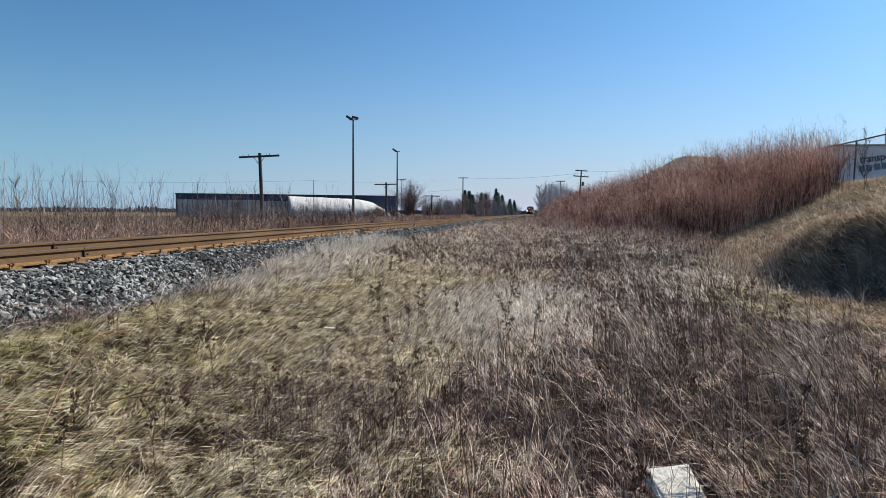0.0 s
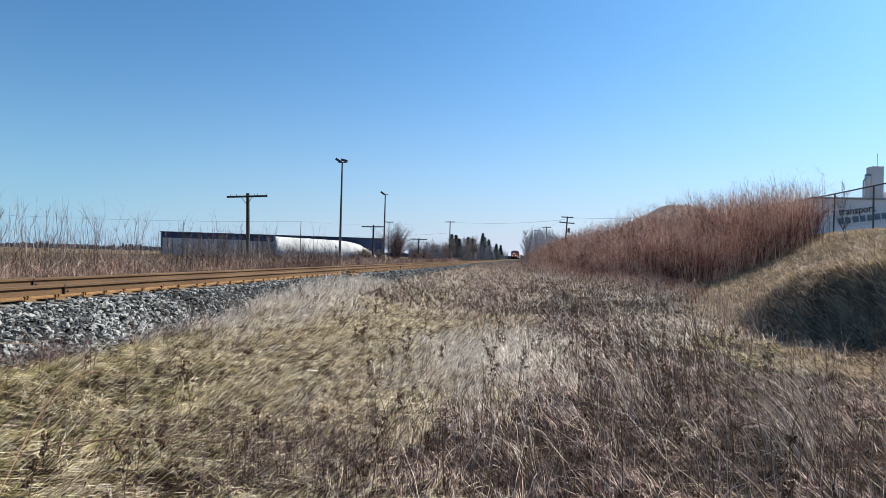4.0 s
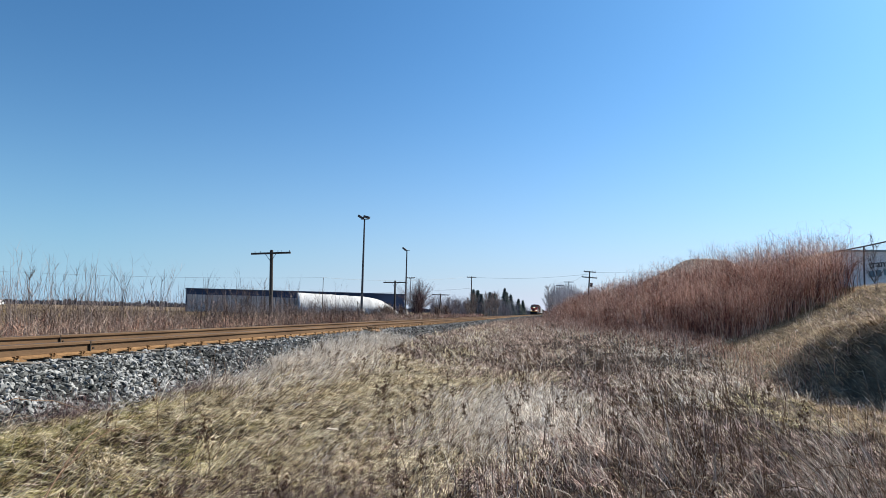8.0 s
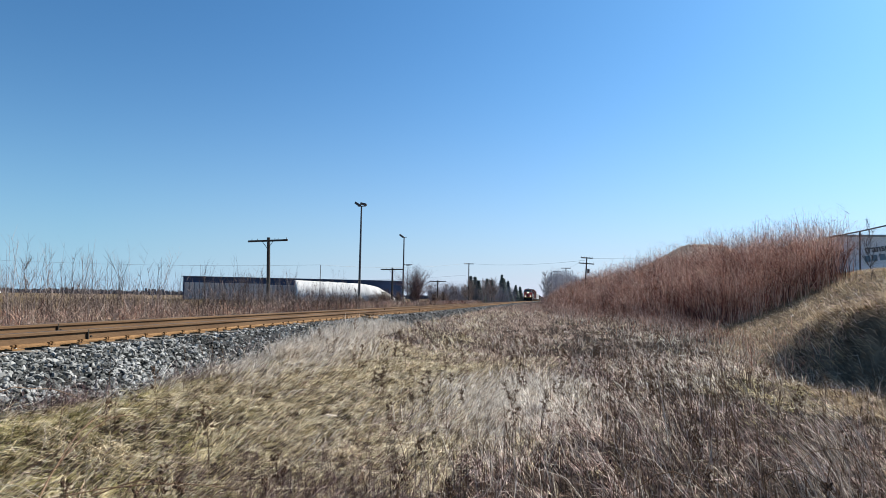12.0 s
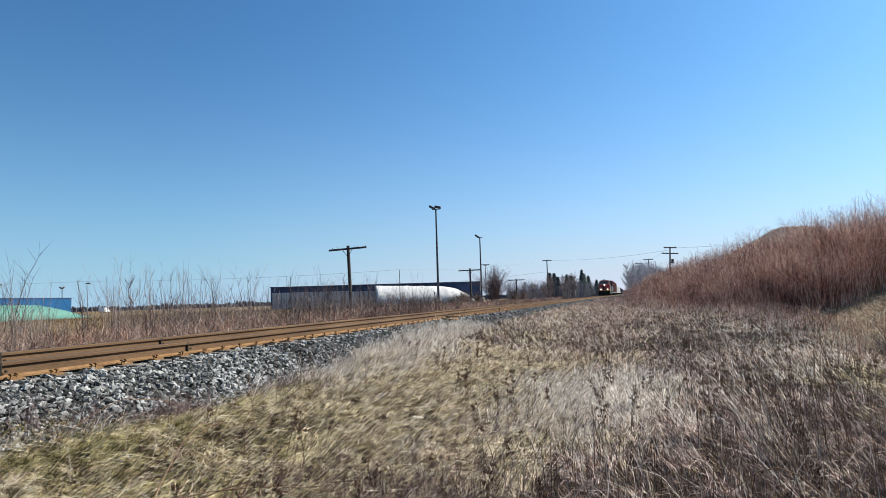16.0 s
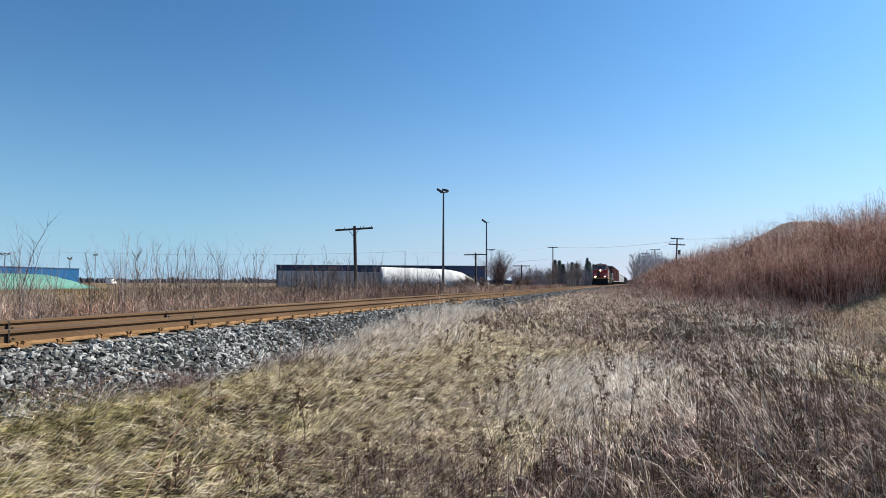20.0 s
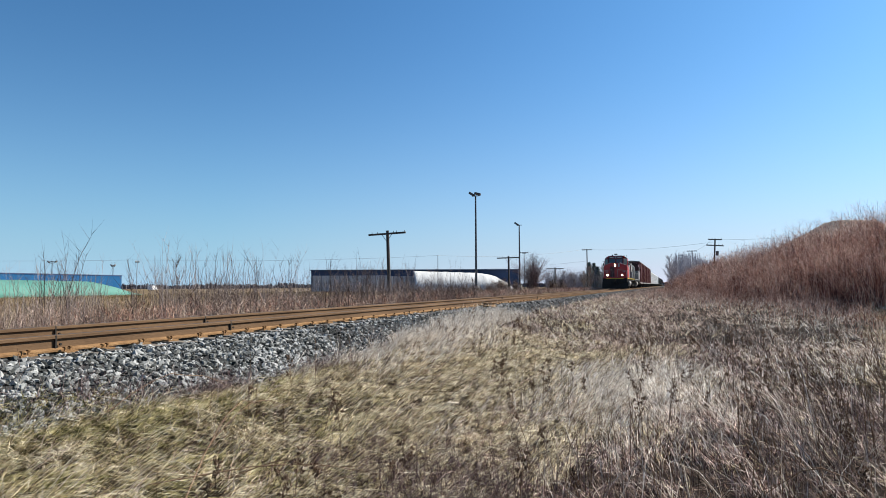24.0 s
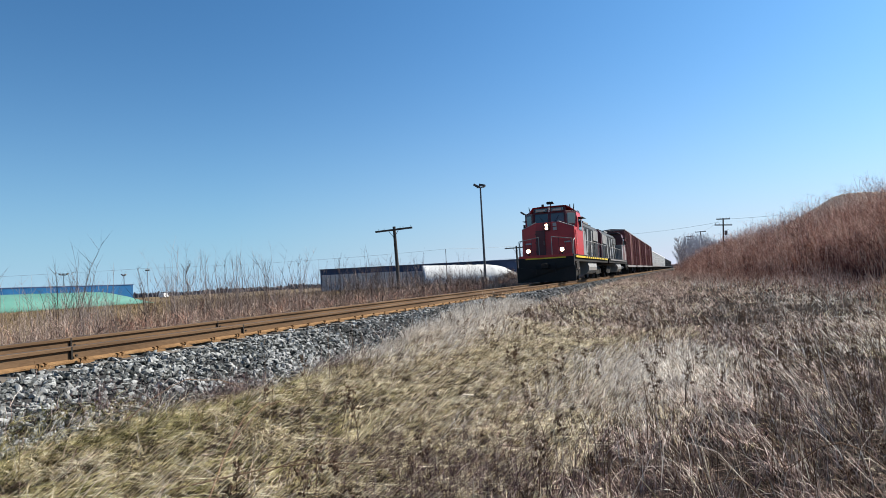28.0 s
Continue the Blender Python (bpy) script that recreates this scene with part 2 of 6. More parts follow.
# teal base colour adds a painted sky reflection to the dark panes
M["glass"] = mat("glass", [(.045, .085, .090), (.08, .125, .13)], 0.06, 1, bump=0, spec=0.6)
M["headlight"] = mat("headlight", [(.9, .85, .7), (.95, .9, .8)], 0.3, 1, bump=0, glow=12.0)
M["lens_off"] = mat("lens_off", [(.35, .30, .24), (.45, .40, .33)], 0.15, 1, bump=0)
M["boxcar"] = mat("boxcar", [(.075, .017, .019), (.12, .028, .028), (.165, .046, .042)], 0.65, 0.6, bump=0.1, fine=5, vary="object", spread=0.12, grime=((.10, .06, .045), 0.9, 0.60))
M["boxcar_roof"] = mat("boxcar_roof", [(.16, .13, .12), (.24, .20, .185)], 0.6, 0.6, bump=0.1)
M["car_white"] = mat("car_white", [(.66, .66, .65), (.77, .77, .76), (.82, .82, .81)], 0.6, 0.5, bump=0.1, fine=4)
M["car_black"] = mat("car_black", [(.012, .012, .014), (.03, .03, .033)], 0.6, 0.5, bump=0.1)
M["block_white"] = mat("block_white", [(.52, .49, .42), (.64, .61, .53), (.72, .69, .62)], 0.7, 8, bump=0.4, fine=40)
M["plastic"] = mat("plastic", [(.50, .42, .33), (.62, .54, .44)], 0.5, 8, bump=0.1)
M["hill"] = mat("hill", [(.15, .125, .105), (.22, .19, .16), (.29, .255, .22)], 0.95, 0.12, bump=0.6, fine=1.5, spec=0.08)
M["far_wood"] = mat("far_wood", [(.06, .066, .085), (.085, .092, .115), (.12, .125, .145)], 0.95, 0.03, bump=0, fine=0.4, vary="island", spread=0.3, spec=0.08)
M["van_white"] = mat("van_white", [(.72, .72, .72), (.80, .80, .80)], 0.35, 1, bump=0)


# ---- mesh helpers ----
def part(name, bm, material, parent=None, label="", smooth=False):
    """One bmesh as one mesh object, under a thing or a part."""
    me = bpy.data.meshes.new(name)
    bm.to_mesh(me)
    bm.free()
    me.materials.append(M[material])
    if smooth:
        me.polygons.foreach_set("use_smooth", [True] * len(me.polygons))
    ob = new(name, me)
    ob.parent = parent
    return tagged(ob, label) if label else ob


def thing(name, m, label, category, group="", kind=""):
    ob = new(name)
    ob.empty_display_size = 0.3
    ob.matrix_world = m
    return tagged(ob, label, category, group, kind)


def box(bm, x0, x1, y0, y1, z0, z1, bevel=0.0):
    r = bmesh.ops.create_cube(bm, size=1, matrix=Matrix.Translation(((x0 + x1) / 2, (y0 + y1) / 2, (z0 + z1) / 2)) @ Matrix.Diagonal((x1 - x0, y1 - y0, z1 - z0, 1)))
    if bevel:
        edges = {e for v in r["verts"] for e in v.link_edges}
        bmesh.ops.bevel(bm, geom=list(edges), offset=bevel, segments=2, affect="EDGES", profile=0.5)
    return bm


def tube(bm, a, b, r0, r1=None, sides=8):
    """A tapered rod from a to b."""
    a, b = Vector(a), Vector(b)
    m = Matrix.Translation((a + b) / 2) @ (b - a).to_track_quat("Z", "Y").to_matrix().to_4x4()
    bmesh.ops.create_cone(bm, cap_ends=True, segments=sides, radius1=r0, radius2=r0 if r1 is None else r1, depth=(b - a).length, matrix=m)
    return bm


def prism(bm, outline, y0, y1):
    """An outline in x and z drawn out along y."""
    rings = [[bm.verts.new((x, y, z)) for x, z in outline] for y in (y0, y1)]
    n = len(outline)
    for k in range(n):
        bm.faces.new((rings[0][k], rings[0][(k + 1) % n], rings[1][(k + 1) % n], rings[1][k]))
    bm.faces.new(rings[0][::-1])
    bm.faces.new(rings[1])
    bmesh.ops.recalc_face_normals(bm, faces=bm.faces)
    return bm


def side_prism(bm, outline, x0, x1):
    """An outline in y and z drawn out along x."""
    rings = [[bm.verts.new((x, y, z)) for y, z in outline] for x in (x0, x1)]
    n = len(outline)
    for k in range(n):
        bm.faces.new((rings[0][k], rings[0][(k + 1) % n], rings[1][(k + 1) % n], rings[1][k]))
    bm.faces.new(rings[0][::-1])
    bm.faces.new(rings[1])
    bmesh.ops.recalc_face_normals(bm, faces=bm.faces)
    return bm


def mesh_from(name, verts, faces, material, smooth=False):
    """One mesh object from arrays of places and of triangles or quads."""
    me = bpy.data.meshes.new(name)
    verts, faces = np.asarray(verts, np.float32), np.asarray(faces, np.int32)
    k = faces.shape[1]
    me.vertices.add(len(verts))
    me.vertices.foreach_set("co", verts.ravel())
    me.loops.add(faces.size)
    me.loops.foreach_set("vertex_index", faces.ravel())
    me.polygons.add(len(faces))
    me.polygons.foreach_set("loop_start", np.arange(0, faces.size, k, dtype=np.int32))
    me.polygons.foreach_set("use_smooth", np.full(len(faces), smooth))
    me.update(calc_edges=True)
    me.materials.append(M[material])
    return new(name, me)


def swell(x, y, size, seed):
    """A smooth noise over the plan, between about -1 and 1."""
    r = np.random.default_rng(seed)
    out = 0 * x
    for k in range(7):
        a, f, p = r.uniform(0, 6.28), r.uniform(0.6, 1.9) / size, r.uniform(0, 6.28)
        out = out + np.sin((x * np.cos(a) + y * np.sin(a)) * f * 6.28 + p + 1.3 * np.sin((x * np.sin(a) - y * np.cos(a)) * f * 3.1 + p))
    return out / 3.2


def step(v, a, b):
    s = np.clip((v - a) / (b - a), 0, 1)
    return s * s * (3 - 2 * s)


def bank_foot(y):
    return np.interp(y, [0, 10, 20, 33, 60, 90, 130, 170, 400], [5.2, 5.4, 6.8, 8.0, 6.5, 4.5, 1.0, -0.8, -1.0])


TRACK_X, RAIL_TOP, TIE_TOP = -7.15, 1.03, 0.85


def ground_z(x, y):
    """The lie of the land."""
    x, y = np.asarray(x, float), np.asarray(y, float)
    z = 0.45 * step(y, 7, 45)
    z = np.maximum(z, 0) + (0.38 - 0.30 * step(y, 7, 45)) * step(-x, 1.8, 4.6)
    z = z * (1 - step(-x, 9.6, 14)) + 0.30 * step(-x, 9.6, 14) * (1 - 0.6 * step(-x, 30, 120))
    s = x - bank_foot(y)
    z = z + 2.85 * (0.6 * np.clip(s / 7.0, 0, 1) + 0.4 * step(s, 0, 7.0)) + 0.4 * step(s, 7, 14)
    u = ((x - 5.0) * 0.5 + (y - 12.0) * 0.85) / 1.6
    z = z + 1.35 * step(u, 0, 1) * step(x - 4.7 - 0.10 * (y - 12), 0, 1.3) * (1 - step(y, 14.5, 21))
    rough = np.exp(-(np.hypot(x, y) / 60) ** 2)
    return z + rough * (0.035 * swell(x, y, 2.2, 3) + 0.02 * swell(x, y, 0.8, 4))


# ---- ground ----
def graded(edges):
    out = []
    for a, b, s in edges:
        out += list(np.linspace(a, b, max(2, int(round((b - a) / s)) + 1))[:-1])
    return np.array(out + [edges[-1][1]])


def make_ground():
    xs = graded([(-3000, -400, 260), (-400, -60, 20), (-60, -14, 2), (-14, 16, 0.4), (16, 60, 2), (60, 400, 20), (400, 3000, 260)])
    ys = graded([(-3000, -200, 280), (-200, -20, 15), (-20, 0, 1), (0, 40, 0.4), (40, 120, 1.5), (120, 300, 6), (300, 900, 30), (900, 3500, 260)])
    gx, gy = np.meshgrid(xs, ys)
    v = np.stack([gx.ravel(), gy.ravel(), ground_z(gx, gy).ravel()], 1)
    w = len(xs)
    i = (np.arange(len(ys) - 1)[:, None] * w + np.arange(w - 1)[None]).ravel()
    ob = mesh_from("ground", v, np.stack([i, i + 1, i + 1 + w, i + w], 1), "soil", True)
    ob.data.materials.append(M["field"])
    ob.data.materials.append(M["thatch"])
    cx, cy = v[np.stack([i, i + 1 + w], 1), 0].mean(1), v[np.stack([i, i + 1 + w], 1), 1].mean(1)
    ob.data.polygons.foreach_set("material_index", np.where(cx < -13, 1, np.where((cx > bank_foot(cy) - 0.3 - 1.6 * (cy < 22)) & (cy > 9.5), 2, 0)).astype(np.int32))
    return tagged(ob, "brown earth of the rough verge and field, darkened on the verge for shade under dead grass", "ground", kind="structure")


make_ground()


# ---- track ----
def make_ballast():
    bm = bmesh.new()
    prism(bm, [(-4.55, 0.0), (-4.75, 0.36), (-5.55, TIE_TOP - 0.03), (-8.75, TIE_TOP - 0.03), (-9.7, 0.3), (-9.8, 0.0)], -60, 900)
    return tagged(part("ballast", bm, "bed_gap_shade"), "bed of crushed grey stone under the railway track, darkened for the shade between stones", "ballast", kind="structure")


ballast = make_ballast()
RAIL_OUT = [(-0.075, 0), (0.075, 0), (0.075, 0.012), (0.012, 0.03), (0.009, 0.125), (0.036, 0.134), (0.036, 0.163), (0.030, 0.172), (-0.030, 0.172), (-0.036, 0.163), (-0.036, 0.134), (-0.009, 0.125), (-0.012, 0.03), (-0.075, 0.012)]


def make_rail(x, joints):
    rail = thing("rail", pose(x, 0, RAIL_TOP - 0.172), "rust-brown steel rail with a dull worn top, spiked to timber ties", "rail", "rails of the track")
    part("rail_bar", prism(bmesh.new(), RAIL_OUT, -60, 900), "rail_side", rail)
    part("rail_foot", prism(bmesh.new(), [(-0.08, -0.004), (0.08, -0.004), (0.08, 0.014), (0.02, 0.034), (-0.02, 0.034), (-0.08, 0.014)], -60, 900), "rust", rail, "orange rusted rail foot")
    part("running_face", prism(bmesh.new(), [(-0.031, 0.1725), (0.031, 0.1725), (0.026, 0.1755), (-0.026, 0.1755)], -60, 900), "rail_top", rail, "worn brown-grey steel running face")
    for y in joints:
        clip = part("rail_clip", box(bmesh.new(), 0.008, 0.0385, y - 0.009, y + 0.009, 0.03, 0.1700), "under", rail, "dark clamp over the joint of the rail")
        part("clip_bolt", tube(bmesh.new(), (0.03, y + 0.05, 0.07), (0.05, y + 0.05, 0.07), 0.014, sides=6), "under", clip)
    return rail


make_rail(TRACK_X + 0.753, (5.02, 7.92, 31.2))
make_rail(TRACK_X - 0.753, (6.2, 9.1, 30.0))


def make_ties():
    bm = box(bmesh.new(), -1.3, 1.3, -0.115, 0.115, -0.17, 0.0, 0.012)
    bm.normal_update()
    tie = part("tie", bm, "tie", ballast)
    me = tie.data
    plate = bmesh.new()
    for s in (-0.753, 0.753):
        box(plate, s - 0.17, s + 0.17, -0.09, 0.09, 0.0, 0.018)
    plate_me = bpy.data.meshes.new("tie_plate")
    plate.to_mesh(plate_me)
    plate_me.materials.append(M["rust"])
    spike = bmesh.new()
    for s in (-0.753, 0.753):
        for dx, dy in ((0.088, 0.05), (-0.088, -0.05), (0.135, -0.055)):
            box(spike, s + dx - 0.008, s + dx + 0.008, dy - 0.008, dy + 0.008, 0.0, 0.05)
            box(spike, s + dx - 0.022, s + dx + 0.016, dy - 0.014, dy + 0.014, 0.05, 0.066)
    spike_me = bpy.data.meshes.new("spike")
    spike.to_mesh(spike_me)
    spike_me.materials.append(M["rust"])
    r = random.Random(3)
    for k in range(120):
        ob = tie if k == 0 else new("tie", me)
        ob.parent = ballast
        ob.location, ob.rotation_euler = (TRACK_X + r.uniform(-0.05, 0.05), 1.0 + 0.51 * k + r.uniform(-0.03, 0.03), TIE_TOP - 0.006 + r.uniform(-0.012, 0.004)), (0, 0, r.uniform(-0.02, 0.02))
        for name, m2 in (("tie_plate", plate_me), ("spike", spike_me)):
            p = new(name, m2)
            p.parent, p.location = ob, (0, 0, 0.0)
    far = bmesh.new()
    for k in range(120, 700):
        box(far, TRACK_X - 1.3, TRACK_X + 1.3, 1.0 + 0.51 * k - 0.115, 1.0 + 0.51 * k + 0.115, TIE_TOP - 0.17, TIE_TOP)
    tagged(part("tie_row", far, "tie", ballast), kind="stuff")


def stone_mesh(r):
    bm = bmesh.new()
    ax = Vector((r.uniform(0.95, 1.3), r.uniform(0.7, 1.0), r.uniform(0.38, 0.68)))
    for k in range(10):
        z = 1 - (2 * k + 1) / 10
        a = k * 2.4 + r.uniform(-0.5, 0.5)
        n = Vector((math.cos(a) * math.sqrt(1 - z * z), math.sin(a) * math.sqrt(1 - z * z), z)) * r.uniform(0.78, 1.15)
        bm.verts.new((n.x * ax.x, n.y * ax.y, n.z * ax.z))
    bmesh.ops.convex_hull(bm, input=bm.verts[:])
    bmesh.ops.delete(bm, geom=[v for v in bm.verts if not v.link_faces], context="VERTS")
    me = bpy.data.meshes.new("stone")
    bm.to_mesh(me)
    bm.free()
    me.materials.append(M["stone"])
    return me


def make_stones():
    r = random.Random(11)
    kinds = [stone_mesh(r) for _ in range(14)]

    def bed_z(x):
        return float(np.interp(x, BED_X, BED_Z))

    for k in range(300):
        x, y = r.uniform(-5.7, -4.6), r.uniform(3.2, 7.4)
        ob = new("stone", kinds[k % 14])
        s = r.uniform(0.024, 0.05)
        ob.parent, ob.scale = ballast, (s, s, s)
        ob.location, ob.rotation_euler = (x, y, bed_z(x) + 0.4 * s), (r.gauss(0, 0.45), r.gauss(0, 0.45) + 0.4, r.uniform(0, 6.3))
    shapes = []
    for me in kinds:
        v = np.zeros(len(me.vertices) * 3, np.float32)
        me.vertices.foreach_get("co", v)
        f = np.array([p.vertices[:] for p in me.polygons])
        shapes.append((v.reshape(-1, 3), f))
    vs, fs, base = [], [], 0
    q = np.random.default_rng(5)
    plan = [(7500, 3.0, 9, -5.75, -4.5), (5500, 7, 22, -5.75, -4.6), (1800, 20, 60, -5.75, -4.7), (1700, 2.5, 25, -6.3, -5.6), (900, 3, 30, -8.0, -6.5)]
    for n, y0, y1, x0, x1 in plan:
        for _ in range(n):
            v, f = shapes[q.integers(14)]
            x, y = q.uniform(x0, x1), y0 + (y1 - y0) * q.random() ** 1.2
            s = (0.018 + 0.032 * q.random() ** 1.6) * (1.0 if y < 20 else 1.4)
            e = np.array(Euler((q.normal(0, 0.45), q.normal(0.4, 0.45), q.uniform(0, 6.28))).to_matrix())
            vs.append(v @ e.T * s + (x, y, bed_z(x) + 0.3 * s))
            fs.append(f + base)
            base += len(v)
    ob = mesh_from("loose_stones", np.concatenate(vs), np.concatenate(fs), "stone")
    ob.parent = ballast
    tagged(ob, kind="stuff")


# ---- poles, lamps and wires ----
def make_tee_pole(x, y, top, lean, label):
    z = float(ground_z(x, y)) - 0.3
    p = thing("telegraph_pole", pose(x, y, z, 0, lean, 0), label, "utility pole", "telegraph poles by the track")
    h = top - z
    part("post", tube(bmesh.new(), (0, 0, 0), (0, 0, h), 0.15, 0.115, 12), "pole_wood", p)
    arm = part("crossarm", box(bmesh.new(), -1.55, 1.55, -0.17, -0.07, h - 0.32, h - 0.18, 0.01), "pole_wood", p)
    for s in (-1, 1):
        part("brace", tube(bmesh.new(), (0, -0.15, h - 0.85), (0.42 * s, -0.15, h - 0.3), 0.02, sides=6), "pole_wood", p)
        for k, dx in enumerate((0.55, 0.8, 1.25, 1.45)):
            if (k + (s > 0)) % 3:
                part("insulator_pin", tube(bmesh.new(), (s * dx, -0.12, h - 0.2), (s * dx, -0.12, h - 0.06), 0.018, sides=6), "pole_wood", arm)
    return p


make_tee_pole(-20.1, 43.2, 5.8, -2.0, "weathered leaning telegraph pole with a single bare crossarm")
make_tee_pole(-20.0, 79.9, 5.45, -0.5, "weathered telegraph pole with a single bare crossarm")
make_tee_pole(-20.0, 114.2, 4.85, 0.5, "weathered telegraph pole with a single bare crossarm")


def make_lamp(x, y, top, heads, base=True, size=1.0):
    z = float(ground_z(x, y))
    p = thing("floodlight_mast", pose(x, y, z), "tall dark steel floodlight mast on a concrete footing", "street lamp", "floodlight masts of the yard")
    h = top - z
    part("mast", tube(bmesh.new(), (0, 0, 0), (0, 0, h - 0.5), 0.19 * size, 0.11 * size, 12), "lamp_steel", p)
    if base:
        part("footing", tube(bmesh.new(), (0, 0, -0.2), (0, 0, 1.3), 0.5, 0.42, 16), "concrete", p, "squat grey concrete footing")
    part("bracket", box(bmesh.new(), -0.5, 0.55, -0.06, 0.06, h - 0.52, h - 0.42, 0.01), "lamp_steel", p)
    for dx, tilt in heads:
        bm = box(bmesh.new(), -0.45 * size, 0.45 * size, -0.28 * size, 0.28 * size, -0.16 * size, 0.16 * size, 0.05 * size)
        bm.transform(Matrix.Translation((dx, 0, h - 0.2)) @ Matrix.Rotation(radians(tilt), 4, "Y"))
        head = part("lamp_head", bm, "lamp_steel", p)
        bm = box(bmesh.new(), -0.38 * size, 0.38 * size, -0.22 * size, 0.22 * size, -0.19 * size, -0.165 * size)
        bm.transform(Matrix.Translation((dx, 0, h - 0.2)) @ Matrix.Rotation(radians(tilt), 4, "Y"))
        part("lens", bm, "lens_off", head)
    return p


make_lamp(-23.8, 77.6, 13.75, ((-0.50, 32), (0.28, 14)), True, 0.9)
make_lamp(-27.2, 117.0, 13.6, ((-0.5, 35),))
make_lamp(-37.3, 165.9, 10.7, ((-0.9, 30), (-0.3, 20), (0.3, -20), (0.9, -30)), False, 0.6)
make_lamp(-114.5, 89.0, 6.9, ((-1.0, 30), (0.0, 0), (1.0, -30)), False, 0.62)
make_lamp(-118.8, 107.2, 6.8, ((-0.5, 30), (0.4, -25)), False, 0.62)


def make_power_pole(x, y, top, arms, lean=0.0, r=0.17, material="pole_wood"):
    z = float(ground_z(x, y)) - 0.3
    p = thing("power_pole", pose(x, y, z, 0, lean, 0), "weathered wooden power pole with crossarms and wires", "utility pole", "power poles")
    h = top - z
    part("post", tube(bmesh.new(), (0, 0, 0), (0, 0, h), r, r * 0.7, 10), material, p)
    for dz, w, turn in arms:
        bm = box(bmesh.new(), -w, w, -0.08, 0.08, -0.09, 0.09)
        bm.transform(Matrix.Translation((0, 0, h - dz)) @ Matrix.Rotation(radians(turn), 4, "Z"))
        arm = part("crossarm", bm, "pole_wood", p)
        if len(arms) > 1 and dz < 1 and r > 0.1 and lean:
            part("transformer", tube(bmesh.new(), (0.42, -0.05, h - 3.0), (0.42, -0.05, h - 2.2), 0.24, sides=14), "lamp_steel", p, "dark grey transformer can")
        for s in (-0.9, -0.45, 0.45, 0.9):
            d = Vector((math.cos(radians(turn)), math.sin(radians(turn)), 0)) * s * w
            part("insulator", tube(bmesh.new(), d + Vector((0, 0, h - dz + 0.08)), d + Vector((0, 0, h - dz + 0.3)), 0.05, 0.03, 6), "lens_off", arm)
    return p


POLES = {}
for key, x, y, top, arms, lean in (("right", 7.0, 120.0, 9.7, ((0.15, 1.1, 0), (1.2, 1.5, 20)), 3.0), ("right_far", 5.6, 190, 11.3, ((0.2, 1.4, 0),), 0), ("right_last", 3.6, 230, 12.0, ((0.2, 1.4, 0), (1.2, 1.4, 0)), 0),
                                   ("mid", -19.7, 158.5, 10.6, ((0.2, 1.2, 0),), 0), ("thin", -42, 112, 7.4, (), 0), ("left", -93.8, 90, 6.7, ((0.4, 0.5, 0),), 0)):
    make_power_pole(x, y, top, arms, lean, 0.07 if key in ("thin", "left") else 0.17, "galv" if key == "left" else "pole_wood")
    POLES[key] = Vector((x, y, top))


def make_wire(a, b, sag, r=0.018):
    bm = bmesh.new()
    a, b = Vector(a), Vector(b)
    across = (b - a).cross(Vector((0, 0, 1))).normalized()
    rings = []
    for k in range(15):
        p = a.lerp(b, k / 14) - Vector((0, 0, 4 * sag * (k / 14) * (1 - k / 14)))
        rings.append([bm.verts.new(p + (across * math.cos(w) + Vector((0, 0, math.sin(w)))) * r) for w in (0, 1.257, 2.513, 3.77, 5.027)])
    for p, q in zip(rings, rings[1:]):
        for k in range(5):
            bm.faces.new((p[k], p[(k + 1) % 5], q[(k + 1) % 5], q[k]))
    bm.faces.new(rings[0])
    bm.faces.new(rings[-1][::-1])
    return tagged(part("overhead_wire", bm, "wire"), "thin dark overhead wire slung between poles", "wire", "overhead wires")


P = POLES
for a, b, sag, r in ((P["left"] + Vector((-60, -60, 0.5)), P["left"], 0.8, 0.03), (P["left"], P["thin"], 0.5, 0.028), (P["thin"], P["mid"], 0.8, 0.03), (P["mid"] + Vector((0, 0, -0.1)), P["right"] + Vector((0, 0, -0.6)), 0.6, 0.03),
                     (P["right"] + Vector((0, 0, -0.2)), Vector((34, 95, 9.4)), 0.6, 0.028), (P["mid"] + Vector((0, 0, -3)), Vector((-75, 170, 6.5)), 0.9, 0.03), (P["right"], P["right_far"], 0.6, 0.025)):
    make_wire(a, b, sag, 0.55 * r)


# ---- bunkers, sheds and far things ----
def along(a, b):
    """The pose with x from a towards b on the ground, and its length."""
    d = Vector((b[0] - a[0], b[1] - a[1], 0))
    return Matrix.Translation((a[0], a[1], 0)) @ Matrix.Rotation(math.atan2(d.y, d.x), 4, "Z"), d.length


def make_yard_bunker():
    m, n = along((-79.5, 127.2), (-34.2, 146.0))
    b = thing("storage_bunker", m, "long low bunker with a dark blue wall and grey panelled front", "bunker")
    part("back_wall", box(bmesh.new(), 0, n, 0, 1.0, -0.2, 5.3), "blue", b, "dark blue wall")
    part("wall_cap", box(bmesh.new(), -0.15, n + 0.15, -0.35, 1.15, 5.3, 5.5), "blue", b)
    x = 0.4
    while x < n * 0.50:
        part("panel", box(bmesh.new(), x, x + 0.95, -0.5, -0.3, 0.1, 3.9 if x > n * 0.36 else 4.1, 0.03), "grey_panel", b)
        x += 1.05
    return b


make_yard_bunker()


